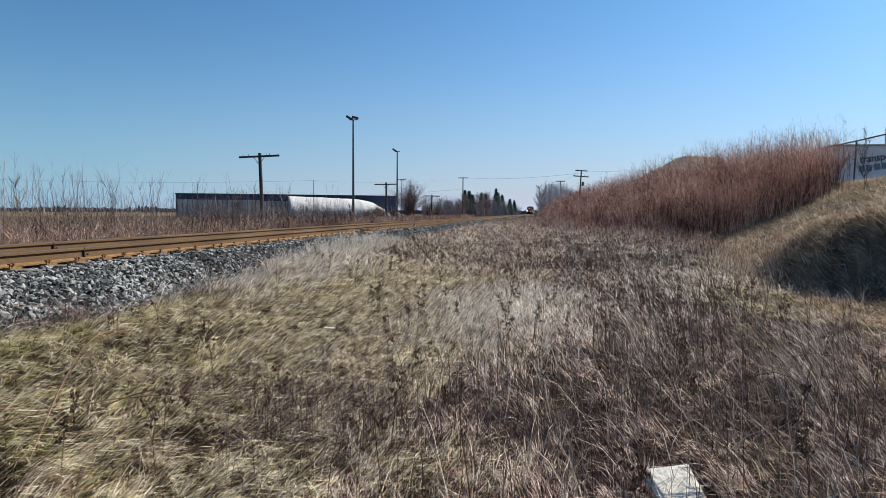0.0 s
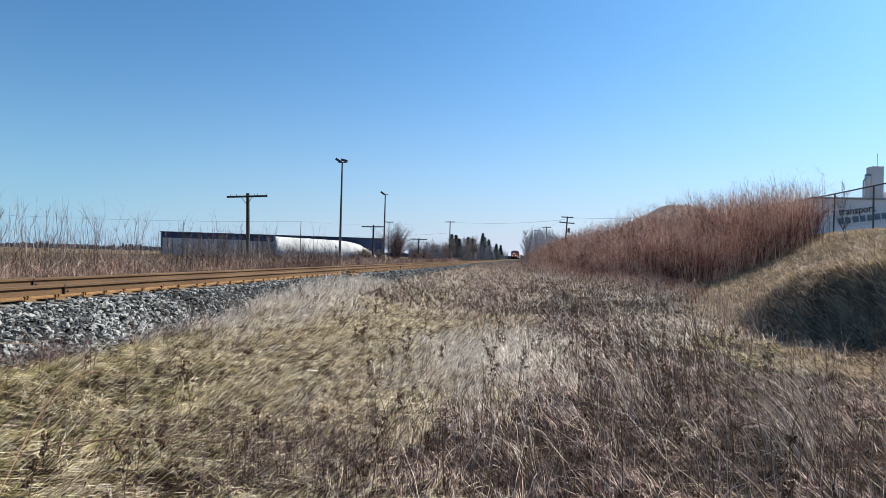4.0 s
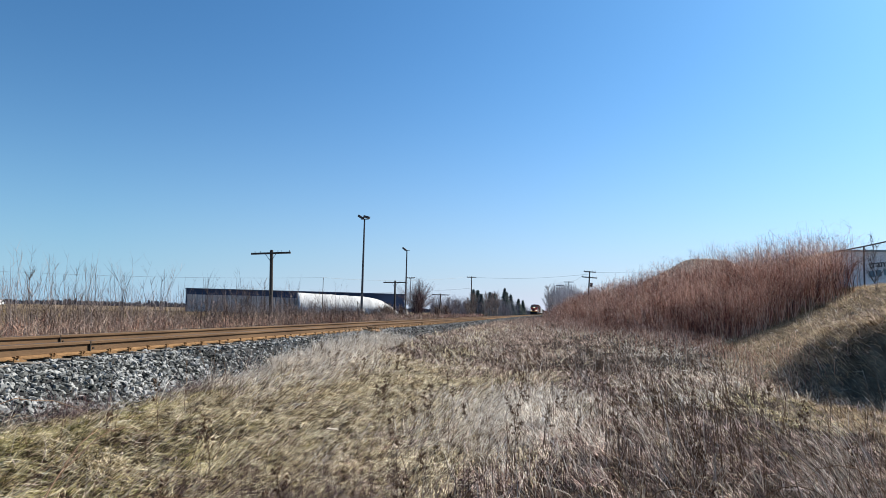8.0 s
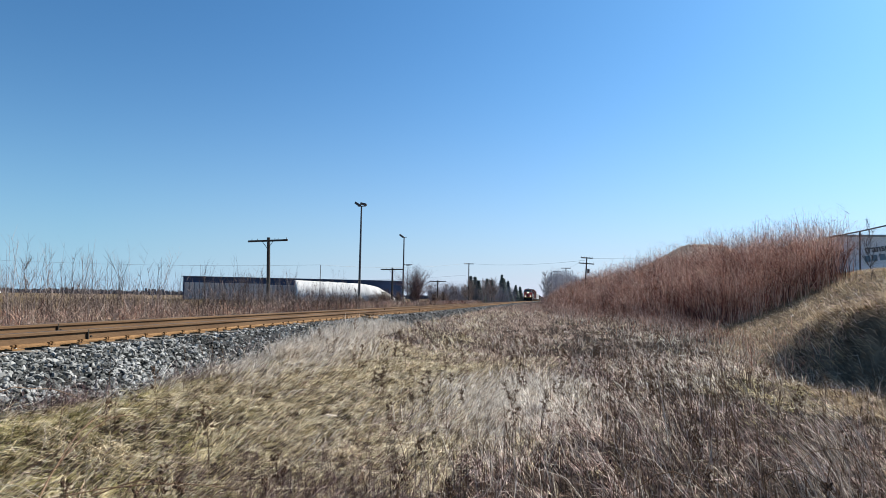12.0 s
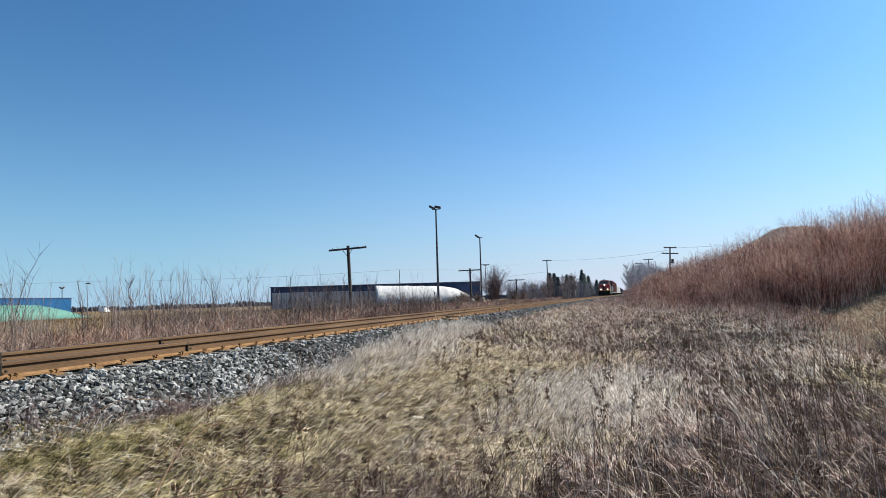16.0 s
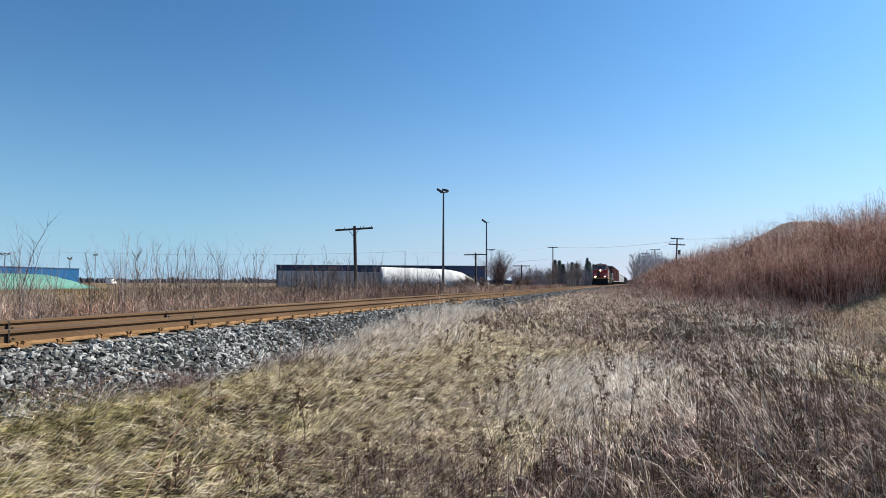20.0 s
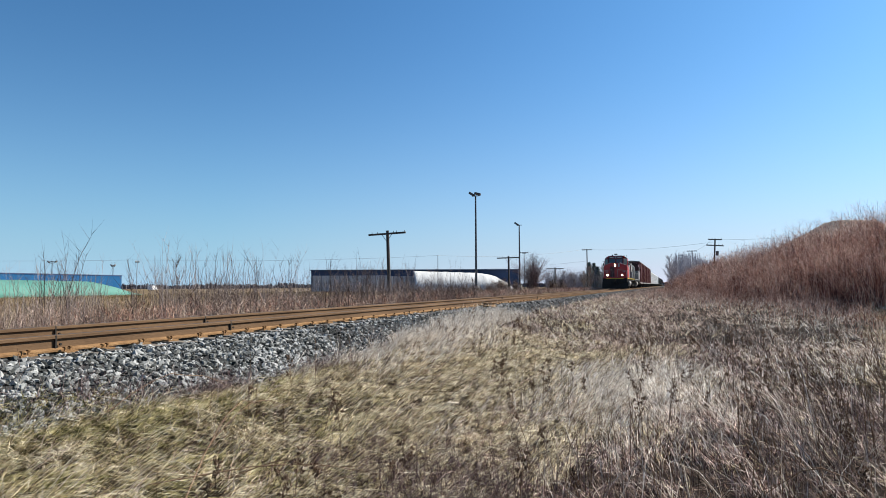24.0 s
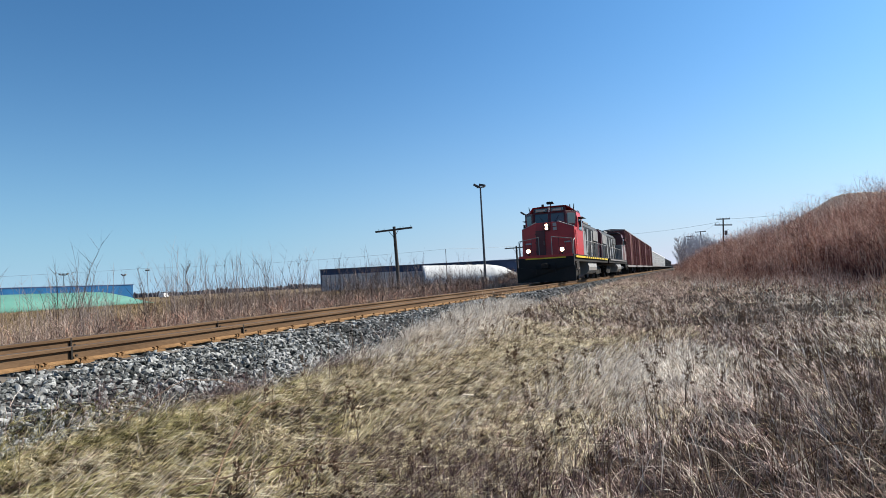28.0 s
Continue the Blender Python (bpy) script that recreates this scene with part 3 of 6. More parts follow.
def make_tarp_heap(a, b, depth, profile, height, name, material, label):
    """A sheet-covered heap: its ridge height along the length follows the profile, its front slopes to the ground."""
    m, n = along(a, b)
    nx, ny = 48, 10
    t = np.linspace(0, 1, nx)
    top = height * np.interp(t, *profile)
    gx, gy = np.meshgrid(t * n, np.linspace(0, 1, ny))
    fall = np.sqrt(np.clip(1 - (1 - gy) ** 2.2, 0, 1))
    gz = fall * top[None] + 0.05 * swell(gx, gy * depth, 3, 8)
    v = np.stack([gx.ravel(), -depth * (1 - gy).ravel(), gz.ravel()], 1)
    i = (np.arange(ny - 1)[:, None] * nx + np.arange(nx - 1)[None]).ravel()
    faces = np.stack([i, i + 1, i + 1 + nx, i + nx], 1)
    ob = mesh_from(name, v, faces, material, True)
    mod = ob.modifiers.new("thickness", "SOLIDIFY")
    mod.thickness = 0.06
    ob.matrix_world = m
    return tagged(ob, label, "tarp heap")


make_tarp_heap((-56.2, 133.2), (-35.2, 144.6), 6.0, ([0, 0.03, 0.55, 0.68, 0.8, 0.92, 1], [1, 1, 0.93, 0.9, 0.78, 0.45, 0.05]), 5.0, "covered_mound", "white_tarp", "storage heap under a taut white tarpaulin before a blue wall")


def make_green_bunker():
    m, n = along((-104, 52), (-110.6, 101))
    b = thing("storage_bunker", m, "long bunker with a bright blue wall behind a green-covered heap", "bunker")
    part("back_wall", box(bmesh.new(), -40, n, -1.0, 0, -0.2, 4.0), "blue_light", b, "bright blue wall")
    part("wall_cap", box(bmesh.new(), -40, n + 0.1, -1.1, 0.1, 4.0, 4.15), "blue", b)
    return b


make_green_bunker()
make_tarp_heap((-92, 30), (-103.5, 99), 7.0, ([0, 0.1, 0.78, 0.82, 0.89, 0.92, 1], [1.14, 1.11, 1.0, 0.84, 0.3, 0.04, -0.1]), 2.75, "covered_mound", "green_tarp", "storage heap under a pale green tarpaulin")


# ---- bare shrubs, trees and grass ----
def rods(name, a, b, r0, r1, material, sides=3, spikes=None):
    """Many thin tapered rods as one mesh; those from the index spikes on run out to a point."""
    a, b = np.asarray(a, float), np.asarray(b, float)
    r0, r1 = np.reshape(r0, (-1, 1, 1)), np.reshape(r1, (-1, 1, 1))
    d = b - a
    d = d / np.maximum(np.linalg.norm(d, axis=1, keepdims=True), 1e-6)
    h = np.where(np.abs(d[:, 2:3]) > 0.9, [[1.0, 0, 0]], [[0, 0, 1.0]])
    u = np.cross(d, h)
    u = u / np.linalg.norm(u, axis=1, keepdims=True)
    w = np.cross(d, u)
    ang = np.arange(sides) * 2 * np.pi / sides
    ring = u[:, None] * np.cos(ang)[None, :, None] + w[:, None] * np.sin(ang)[None, :, None]
    k, j = np.arange(sides), (np.arange(sides) + 1) % sides
    n = len(a) if spikes is None else spikes
    v = np.concatenate([a[:n, None] + ring[:n] * r0[:n], b[:n, None] + ring[:n] * r1[:n]], 1).reshape(-1, 3)
    tri = np.concatenate([np.stack([k, j, j + sides], 1), np.stack([k, j + sides, k + sides], 1)])
    f = (np.arange(n)[:, None, None] * 2 * sides + tri[None]).reshape(-1, 3)
    if n < len(a):
        v2 = np.concatenate([a[n:, None] + ring[n:] * r0[n:], b[n:, None]], 1).reshape(-1, 3)
        tip = np.stack([k, j, 0 * k + sides], 1)
        f2 = (np.arange(len(a) - n)[:, None, None] * (sides + 1) + tip[None]).reshape(-1, 3) + len(v)
        v, f = np.concatenate([v, v2]), np.concatenate([f, f2])
    return mesh_from(name, v, f, material)


def stem_rods(q, base, height, lean, r, twigs, twig_len, up=0.75):
    """Bent stems of three lengths with side twigs: arrays for rods()."""
    n = len(base)
    az = q.uniform(0, 2 * np.pi, n)
    out = np.stack([np.cos(az), np.sin(az), 0 * az], 1)
    zed = np.array([[0, 0, 1.0]])
    pts = [base]
    for k, part_len in enumerate((0.4, 0.33, 0.27)):
        t = lean * (0.5 + 0.4 * k) + q.normal(0, 0.08, n)
        pts.append(pts[-1] + (height * part_len)[:, None] * (out * np.sin(t)[:, None] + zed * np.cos(t)[:, None]))
    rr = [r, r * 0.8, r * 0.55, r * 0.25]
    a, b = [pts[k] for k in range(3)], [pts[k + 1] for k in range(3)]
    r0, r1 = [rr[k] for k in range(3)], [rr[k + 1] for k in range(3)]
    for _ in range(twigs):
        t = q.uniform(0.35, 0.98, n)
        seg = np.where(t < 0.4, 0, np.where(t < 0.73, 1, 2))
        lo, hi = np.array([0, 0.4, 0.73])[seg], np.array([0.4, 0.73, 1.0])[seg]
        s = ((t - lo) / (hi - lo))[:, None]
        at = np.choose(seg[:, None], pts[:3]) * (1 - s) + np.choose(seg[:, None], pts[1:]) * s
        az = q.uniform(0, 2 * np.pi, n)
        way = np.stack([np.cos(az), np.sin(az), up + 0 * az + q.uniform(0, 0.8, n)], 1)
        way /= np.linalg.norm(way, axis=1, keepdims=True)
        a.append(at), b.append(at + way * (twig_len * height * q.uniform(0.4, 1.0, n))[:, None])
        r0.append(r * 0.45), r1.append(r * 0.12)
    return np.concatenate(a), np.concatenate(b), np.concatenate(r0), np.concatenate(r1)


def on_ground(x, y):
    return np.stack([x, y, ground_z(x, y) - 0.03], 1)


def make_hedge():
    """Bushes side by side up the bank, each a spray of stems from one root."""
    q = np.random.default_rng(21)
    n = 2750
    cy = np.where(np.arange(n) < 2200, 31 + 150 * q.random(n) ** 1.5, q.uniform(31, 52, n))
    s = np.where(np.arange(n) < 2200, q.uniform(-3.6, 7.0, n), q.uniform(0, 7.0, n))
    cx = bank_foot(cy) + s
    keep = (s > -0.3 - 3.2 * step(cy, 33, 48) * q.random(n) ** 0.7) & (cx / cy < 0.44 - 0.02 * q.random(n)) & (cx > -0.008 * cy + 0.6 * q.random(n))
    cx, cy, s = cx[keep], cy[keep], s[keep]
    n = len(cx)
    tall = q.uniform(2.6, 3.9, n) * (0.34 + 0.66 * step(s, -3.0, 1.2)) * (1 + 0.12 * swell(cx, cy, 9, 5)) * (1 + 0.24 * step(cy, 44, 60) * (1 - step(cy, 95, 125))) * (1 - 0.15 * step(cy, 110, 170))
    k = np.repeat(np.arange(n), q.integers(5, 10, n))
    m = len(k)
    x, y = cx[k] + q.normal(0, 0.28, m), cy[k] + q.normal(0, 0.28, m)
    h = tall[k] * q.uniform(0.62, 1.06, m)
    a, b, r0, r1 = stem_rods(q, on_ground(x, y), h, np.abs(q.normal(0.36, 0.32, m)).clip(0.02, 1.1), q.uniform(0.005, 0.010, m) * (0.6 + y / 70), 9, 0.20, 0.15)
    return tagged(rods("thicket", a, b, r0, r1, "shrub", 3, 3 * m), "dense leafless red-brown shrubs covering the bank", "shrubs", kind="stuff")


def make_left_thicket():
    q = np.random.default_rng(22)
    n = 10500
    y = 4 + 100 * q.random(n) ** 1.5
    x = -10.2 - (7.0 + 8.0 * step(y, 40, 80)) * q.random(n) ** 1.3
    az = np.degrees(np.arctan2(-x, y))
    full = step(az, 16, 19) * (1 - step(az, 42, 46))
    h = q.uniform(0.4, 1.15, n) * (1 + 0.25 * swell(x, y, 6, 9)) * (0.88 + 0.34 * full)
    a, b, r0, r1 = stem_rods(q, on_ground(x, y), h, np.abs(q.normal(0.5, 0.45, n)).clip(0, 1.4), q.uniform(0.004, 0.008, n) * (0.8 + y / 40), 4, 0.5, 0.3)
    tagged(rods("thicket", a, b, r0, r1, "shrub_grey", 3, 3 * len(x)), "tangle of leafless grey-brown brush behind the track", "shrubs", kind="stuff")
    # clumps of thin saplings, several stems from one root
    c = 210
    az = np.radians(np.where(q.random(c) < 0.55, q.uniform(16.5, 44, c), np.where(q.random(c) < 0.3, q.uniform(49, 54, c), q.uniform(17, 56, c))))
    cx = -11.0 - 8.0 * q.random(c)
    cy = -cx / np.tan(az)
    per = q.integers(3, 7, c)
    k = np.repeat(np.arange(c), per)
    x, y = cx[k] + q.normal(0, 0.22, len(k)), cy[k] + q.normal(0, 0.22, len(k))
    h = q.uniform(0.55, 1.15, len(k)) * q.uniform(1.3, 2.75, c)[k] * (1 - 0.25 * step(np.degrees(az)[k], 44, 46)) * (1 - 0.35 * step(y, 52, 70))
    a, b, r0, r1 = stem_rods(q, on_ground(x, y), h, np.abs(q.normal(0.2, 0.16, len(k))), q.uniform(0.004, 0.007, len(k)) * (0.8 + y / 45), 7, 0.22, 1.0)
    tagged(rods("saplings", a, b, r0, r1, "twig", 3, 3 * len(x)), "thin leafless saplings in clumps above the brush", "saplings", kind="stuff")


def branch_rods(r, height, spread, limbs, twigs, trunk_r, split=0.25):
    """A bare tree: trunk, limbs, branches, twigs, as rods; wide or upright by spread."""
    segs, crown = [], []
    tip = Vector((r.uniform(-0.06, 0.06) * height, r.uniform(-0.06, 0.06) * height, height))
    trunk = [Vector((0, 0, 0)).lerp(tip, k / 6) + Vector((r.gauss(0, 0.012), r.gauss(0, 0.012), 0)) * height * (k > 0) for k in range(7)]
    for k in range(6):
        segs.append((trunk[k], trunk[k + 1], trunk_r * (1 - k / 6.5), trunk_r * (1 - (k + 1) / 6.5)))
    for _ in range(limbs):
        t = r.uniform(split, 0.95)
        k = min(5, int(t * 6))
        at = trunk[k].lerp(trunk[k + 1], t * 6 - k)
        az = r.uniform(0, 6.28)
        way = Vector((math.cos(az) * spread, math.sin(az) * spread, r.uniform(0.5, 1.1))).normalized()
        size = height * (1 - t * 0.75) * r.uniform(0.35, 0.6)
        p, rad = at, trunk_r * (1 - t) * 0.5 + 0.008
        for j in range(3):
            way = (way + Vector((r.gauss(0, 0.12), r.gauss(0, 0.12), 0.12))).normalized()
            e = p + way * size / 3
            segs.append((p, e, rad * (1 - j * 0.28), rad * (1 - (j + 1) * 0.28)))
            for _ in range(twigs):
                az2 = r.uniform(0, 6.28)
                w2 = (way + Vector((math.cos(az2), math.sin(az2), r.uniform(-0.1, 0.6))) * 0.8).normalized()
                s = p.lerp(e, r.random())
                e2 = s + w2 * size * r.uniform(0.12, 0.32)
                crown.append((s, e2, rad * 0.35, rad * 0.12))
                for _ in range(2):
                    w3 = (w2 + Vector((r.gauss(0, 0.5), r.gauss(0, 0.5), r.gauss(0.1, 0.4)))).normalized()
                    s3 = s.lerp(e2, r.uniform(0.3, 1))
                    crown.append((s3, s3 + w3 * size * r.uniform(0.08, 0.2), rad * 0.2, rad * 0.08))
            p = e
    return segs, crown


def arrays(segs):
    return np.array([s[0] for s in segs]), np.array([s[1] for s in segs]), np.array([s[2] for s in segs]), np.array([s[3] for s in segs])


def make_bare_tree(x, y, seed, height, spread, limbs, twigs, trunk_r, label, material="twig", name="bare_tree", split=0.25, group=""):
    r = random.Random(seed)
    segs, crown = branch_rods(r, height, spread, limbs, twigs, trunk_r, split)
    t = thing(name, pose(x, y, float(ground_z(x, y)) - 0.05), label, "tree", group)
    for nm, s, sides in (("trunk", segs, 5), ("crown", crown, 3)):
        a, b, r0, r1 = arrays(s)
        ob = rods(nm, a, b, np.maximum(r0, 0.002 + 0.00009 * y), np.maximum(r1, 0.0015 + 0.00006 * y), material, sides, 0 if nm == "crown" else None)
        tagged(ob, kind="stuff").parent = t
    return t


def make_spruce(x, y, seed, height, width):
    r = random.Random(seed)
    t = thing("spruce", pose(x, y, float(ground_z(x, y))), "dark green pointed spruce among bare trees, its colour paled for haze", "tree", "spruces beyond the track")
    part("trunk", tube(bmesh.new(), (0, 0, 0), (0, 0, height * 0.97), 0.22, 0.03, 6), "pole_wood", t)
    q = np.random.default_rng(seed)
    n = 2200
    k = q.random(n) ** 1.25
    z = height * (0.10 + 0.88 * k)
    reach = width * (1 - k) * (0.5 + 0.5 * np.abs(np.sin(k * 30 + q.uniform(0, 0.8, n)))) + 0.05
    az = q.uniform(0, 6.28, n)
    rad = reach * q.uniform(0.25, 1.0, n)
    c = np.stack([np.cos(az) * rad, np.sin(az) * rad, z - 0.22 * rad], 1)
    d = np.stack([np.cos(az), np.sin(az), q.uniform(-0.5, 0.2, n)], 1)
    s = np.stack([-np.sin(az), np.cos(az), q.uniform(-0.4, 0.4, n)], 1)
    ln, wd = q.uniform(0.25, 0.55, n)[:, None], q.uniform(0.10, 0.22, n)[:, None]
    v = np.stack([c - d * ln * 0.4, c + s * wd, c + d * ln, c - s * wd], 1)
    v[:, 1, 2] -= 0.08
    v[:, 3, 2] -= 0.08
    ob = mesh_from("crown", v.reshape(-1, 3), np.arange(4 * n).reshape(-1, 4), "conifer_hazed")
    ob.parent = t
    return t


def blades(name, q, x, y, length, width, lean, flow, material, label, lift=0.0):
    """Curved grass blades of two joints as one mesh; lean: from upright, in radians; flow: the way they bend."""
    n = len(x)
    p = np.stack([x, y, ground_z(x, y) + lift - 0.015], 1)
    out = np.stack([np.cos(flow), np.sin(flow), 0 * flow], 1)
    zed = np.array([[0, 0, 1.0]])
    turn = flow + np.pi / 2 + q.normal(0, 0.7, n)
    side = np.stack([np.cos(turn), np.sin(turn), q.normal(0, 0.25, n)], 1) * (width / 2)[:, None]
    l1, l2 = lean * 0.7, np.minimum(lean * 1.25 + q.normal(0, 0.12, n), 1.75)
    mid = p + (length * 0.5)[:, None] * (out * np.sin(l1)[:, None] + zed * np.cos(l1)[:, None])
    tip = mid + (length * 0.5)[:, None] * (out * np.sin(l2)[:, None] + zed * np.cos(l2)[:, None])
    v = np.stack([p - side, p + side, mid - side * 0.8, mid + side * 0.8, tip], 1).reshape(-1, 3)
    tri = np.array([[0, 1, 3], [0, 3, 2], [2, 3, 4]])
    f = (np.arange(n)[:, None, None] * 5 + tri[None]).reshape(-1, 3)
    return tagged(mesh_from(name, v, f, material), label, "grass", kind="stuff")


def scatter(q, n, y0, y1, power, half=1.25):
    """Places on the verge in front of the camera, thicker near it."""
    y = y0 + (y1 - y0) * q.random(n) ** power
    x = q.uniform(-1, 1, n)
    x = np.where(x < 0, x * np.minimum(5.0, 1.35 * y + 0.6), x * np.minimum(bank_foot(y) + 6.0, 0.85 * y + 0.8))
    return x, y


BED_X, BED_Z = (-9.7, -8.75, -5.55, -4.75, -4.55), (0.3, TIE_TOP - 0.03, TIE_TOP - 0.03, 0.36, 0.30)


def toe_x(y):
    """Where the grass ends on the stones."""
    return np.interp(y, [2.5, 4.2, 5.5, 7.5, 9, 11, 14, 50], [-5.15, -5.06, -4.72, -4.52, -4.55, -4.9, -5.4, -5.55])


def on_toe(x, y):
    """How far the slope of stones lies above the ground."""
    return np.maximum(0, np.interp(x, BED_X, BED_Z) - ground_z(x, y)) * (x < -4.5)


def make_grass():
    q = np.random.default_rng(31)

    # how much each kind of growth holds a place
    def shares(x, y):
        n1, n2 = swell(x, y, 3.2, 41), swell(x, y, 1.1, 42)
        right = step(x + 0.9 - 0.10 * (y - 5) + 0.7 * n1, -0.5, 1.1)
        pale = 1.5 * np.exp(-((x + 0.35) / 0.95) ** 2 - ((y - 9.2) / 1.9) ** 2) + 0.9 * np.exp(-((x + 4.6) / 0.7) ** 2 - ((y - 12) / 3.8) ** 2)
        pale = pale + 0.25 * np.exp(-((x - 3.6 - 0.10 * (y - 16)) / 1.0) ** 2 - ((y - 19) / 4) ** 2) + 0.45 * np.exp(-((x - bank_foot(y) + 2.6) / 1.7) ** 2) * (y > 11)
        green = step(-x, 1.5, 3.2) * step(-y, -7.5, -4.5) * step(n2, -0.6, 0.3)
        gold = np.exp(-((x - 3.7) / 1.0) ** 2 - ((y - 11.2) / 2.2) ** 2)
        pale = pale * (1 - 0.9 * np.minimum(1, 1.3 * gold))
        return right, pale, green, gold

    def combed(x, y, right):
        """The way the wind has laid the growth."""
        return (0.45 + 0.75 * swell(x, y, 2.4, 51) + 0.4 * swell(x, y, 0.7, 52)) * (1 - right) + right * (2.7 + 0.9 * swell(x, y, 1.8, 54) + 0.5 * swell(x, y, 0.6, 55))

    # tufts: blades that share a root, a way of lying and a length
    tx, ty = scatter(q, 20000, 2.1, 16, 1.3)
    right, pale, green, gold = shares(tx, ty)
    earth = np.exp(-((tx - 1.2) / 1.7) ** 2 - ((ty - 5.2) / 1.0) ** 2)
    bare = swell(tx, ty, 0.9, 57) + 0.7 * swell(tx, ty, 0.30, 58) - 0.85 * right + 1.5 * pale - 0.1 * gold - 1.5 * earth * (0.7 + 0.6 * swell(0.5 * tx, 1.7 * ty, 0.9, 59))
    keep = (bare > -0.47 - 0.46 * (1 - right)) & (q.random(len(tx)) < 1.15 - 0.035 * ty)
    tx, ty, right, pale, green, gold = tx[keep], ty[keep], right[keep], pale[keep], green[keep], gold[keep]
    n = len(tx)
    u = q.random(n)
    kind = np.where(u < 0.75 * pale, 3, np.where(q.random(n) < 0.75 * green + 0.6 * gold, 1, np.where(q.random(n) < (0.10 + 0.85 * right) * (1 - gold), 2, 0)))
    t_flow = combed(tx, ty, right) + q.normal(0, 0.4, n) + 0.5 * right * q.normal(0, 1, n)
    t_size = q.uniform(0.65, 1.35, n)
    for code, nm, mt, per, l0, l1, w, a0, a1, label in ((0, "matted_grass", "straw", 16, 0.10, 0.34, 0.0050, 1.2, 1.66, "matted pale straw-coloured dead grass"), (1, "greening_grass", "green_straw", 16, 0.08, 0.30, 0.0048, 1.15, 1.66, "flattened dead grass with a green tinge"),
                                                  (2, "brown_grass", "brown_grass", 12, 0.12, 0.42, 0.0046, 0.85, 1.62, "tangled dull brown dead grass"), (3, "bleached_grass", "bleached", 16, 0.16, 0.50, 0.0058, 0.6, 1.5, "bleached whitish dead grass clumps")):
        k = np.repeat(np.flatnonzero(kind == code), per)
        m = len(k)
        spread = (0.05 + 0.005 * ty[k]) * t_size[k]
        bx, by = tx[k] + q.normal(0, 1, m) * spread, ty[k] + q.normal(0, 1, m) * spread
        blades(nm, q, bx, by, q.uniform(l0, l1, m) * t_size[k], w * (0.5 + 0.145 * by) * q.uniform(0.6, 1.4, m), q.uniform(a0, a1, m), t_flow[k] + q.normal(0, 0.4, m), mt, label)
    # long straws combed flat over the mat
    n = 9000
    x, y = scatter(q, n, 2.3, 13, 1.2)
    right, pale, green, gold = shares(x, y)
    keep = (q.random(n) < 1.0 - 0.75 * right) & (swell(x, y, 0.8, 64) > -0.35)
    x, y, right = x[keep], y[keep], right[keep]
    n = len(x)
    blades("combed_straw", q, x, y, q.uniform(0.3, 0.62, n), 0.0042 * q.uniform(0.6, 1.3, n) * (0.8 + 0.05 * y), q.uniform(1.2, 1.5, n), combed(x, y, right) + q.normal(0, 0.25, n), "straw", "long pale straws combed flat by the wind", 0.03)
    # grass and dark stems over the foot of the stones
    n = 15000
    y = 2.4 + 7.5 * q.random(n) ** 1.6
    x = -4.25 + (toe_x(y) + 4.25 + 0.12 * swell(x[0] + 0 * y, y, 0.7, 66)) * q.random(n)
    blades("toe_grass", q, x, y, q.uniform(0.08, 0.26, n), 0.0046 * (0.7 + 0.06 * y) * q.uniform(0.6, 1.4, n), q.uniform(0.8, 1.6, n), 0.3 + q.normal(0, 0.9, n), "green_straw", "dead grass creeping onto the foot of the stones", on_toe(x, y))
    n = 700
    y = np.where(q.random(n) < 0.5, 2.4 + 3.4 * q.random(n), 8.5 + 3 * q.random(n))
    x = toe_x(y) + q.normal(0.1, 0.25, n)
    blades("toe_grass", q, x, y, q.uniform(0.12, 0.40, n), 0.0042 * (0.7 + 0.06 * y), q.uniform(0.3, 1.4, n), 0.3 + q.normal(0, 0.9, n), "brown_grass", "thin brown grass among the outer stones", on_toe(x, y))
    # the same matted growth beside and behind the camera
    for n, mt, nm, label, side in ((9000, "straw", "matted_grass", "matted pale straw-coloured dead grass", -1), (8000, "brown_grass", "brown_grass", "tangled dull brown dead grass", 1)):
        x, y = q.uniform(-0.6, 4.4, n) * side, q.uniform(-5, 2.3, n)
        blades(nm, q, x, y, q.uniform(0.12, 0.36, n), 0.008 * q.uniform(0.6, 1.4, n), q.uniform(1.15, 1.62, n), combed(x, y, 0.5 + 0.5 * side + 0 * x) + q.normal(0, 0.5, n), mt, label)
    # a dark litter of last year's leaves and stems over the soil
    n = 42000
    x, y = scatter(q, n, 2.0, 18, 1.3)
    blades("leaf_litter", q, x, y, q.uniform(0.04, 0.2, n), 0.008 * q.uniform(0.5, 1.6, n) * (0.7 + 0.05 * y), q.uniform(1.2, 1.7, n), q.uniform(0, 6.28, n), "leaf_litter", "dark brown litter of rotting leaves and stems", 0.012)
    n = 34000
    x, y = q.uniform(-0.6, 4.2, n), 2.6 + 6.5 * q.random(n) ** 1.2
    keep = (x < 0.75 * y + 0.5) & (swell(x, y, 0.5, 73) + 0.5 * swell(x, y, 0.2, 74) > -0.5)
    x, y = x[keep], y[keep]
    n = len(x)
    blades("leaf_litter", q, x, y, q.uniform(0.05, 0.22, n), 0.0038 * q.uniform(0.5, 1.5, n) * (0.8 + 0.06 * y), q.uniform(1.15, 1.65, n), 2.6 + q.normal(0, 1.0, n), "leaf_litter", "fine brown litter of broken stems on dark earth", 0.015)
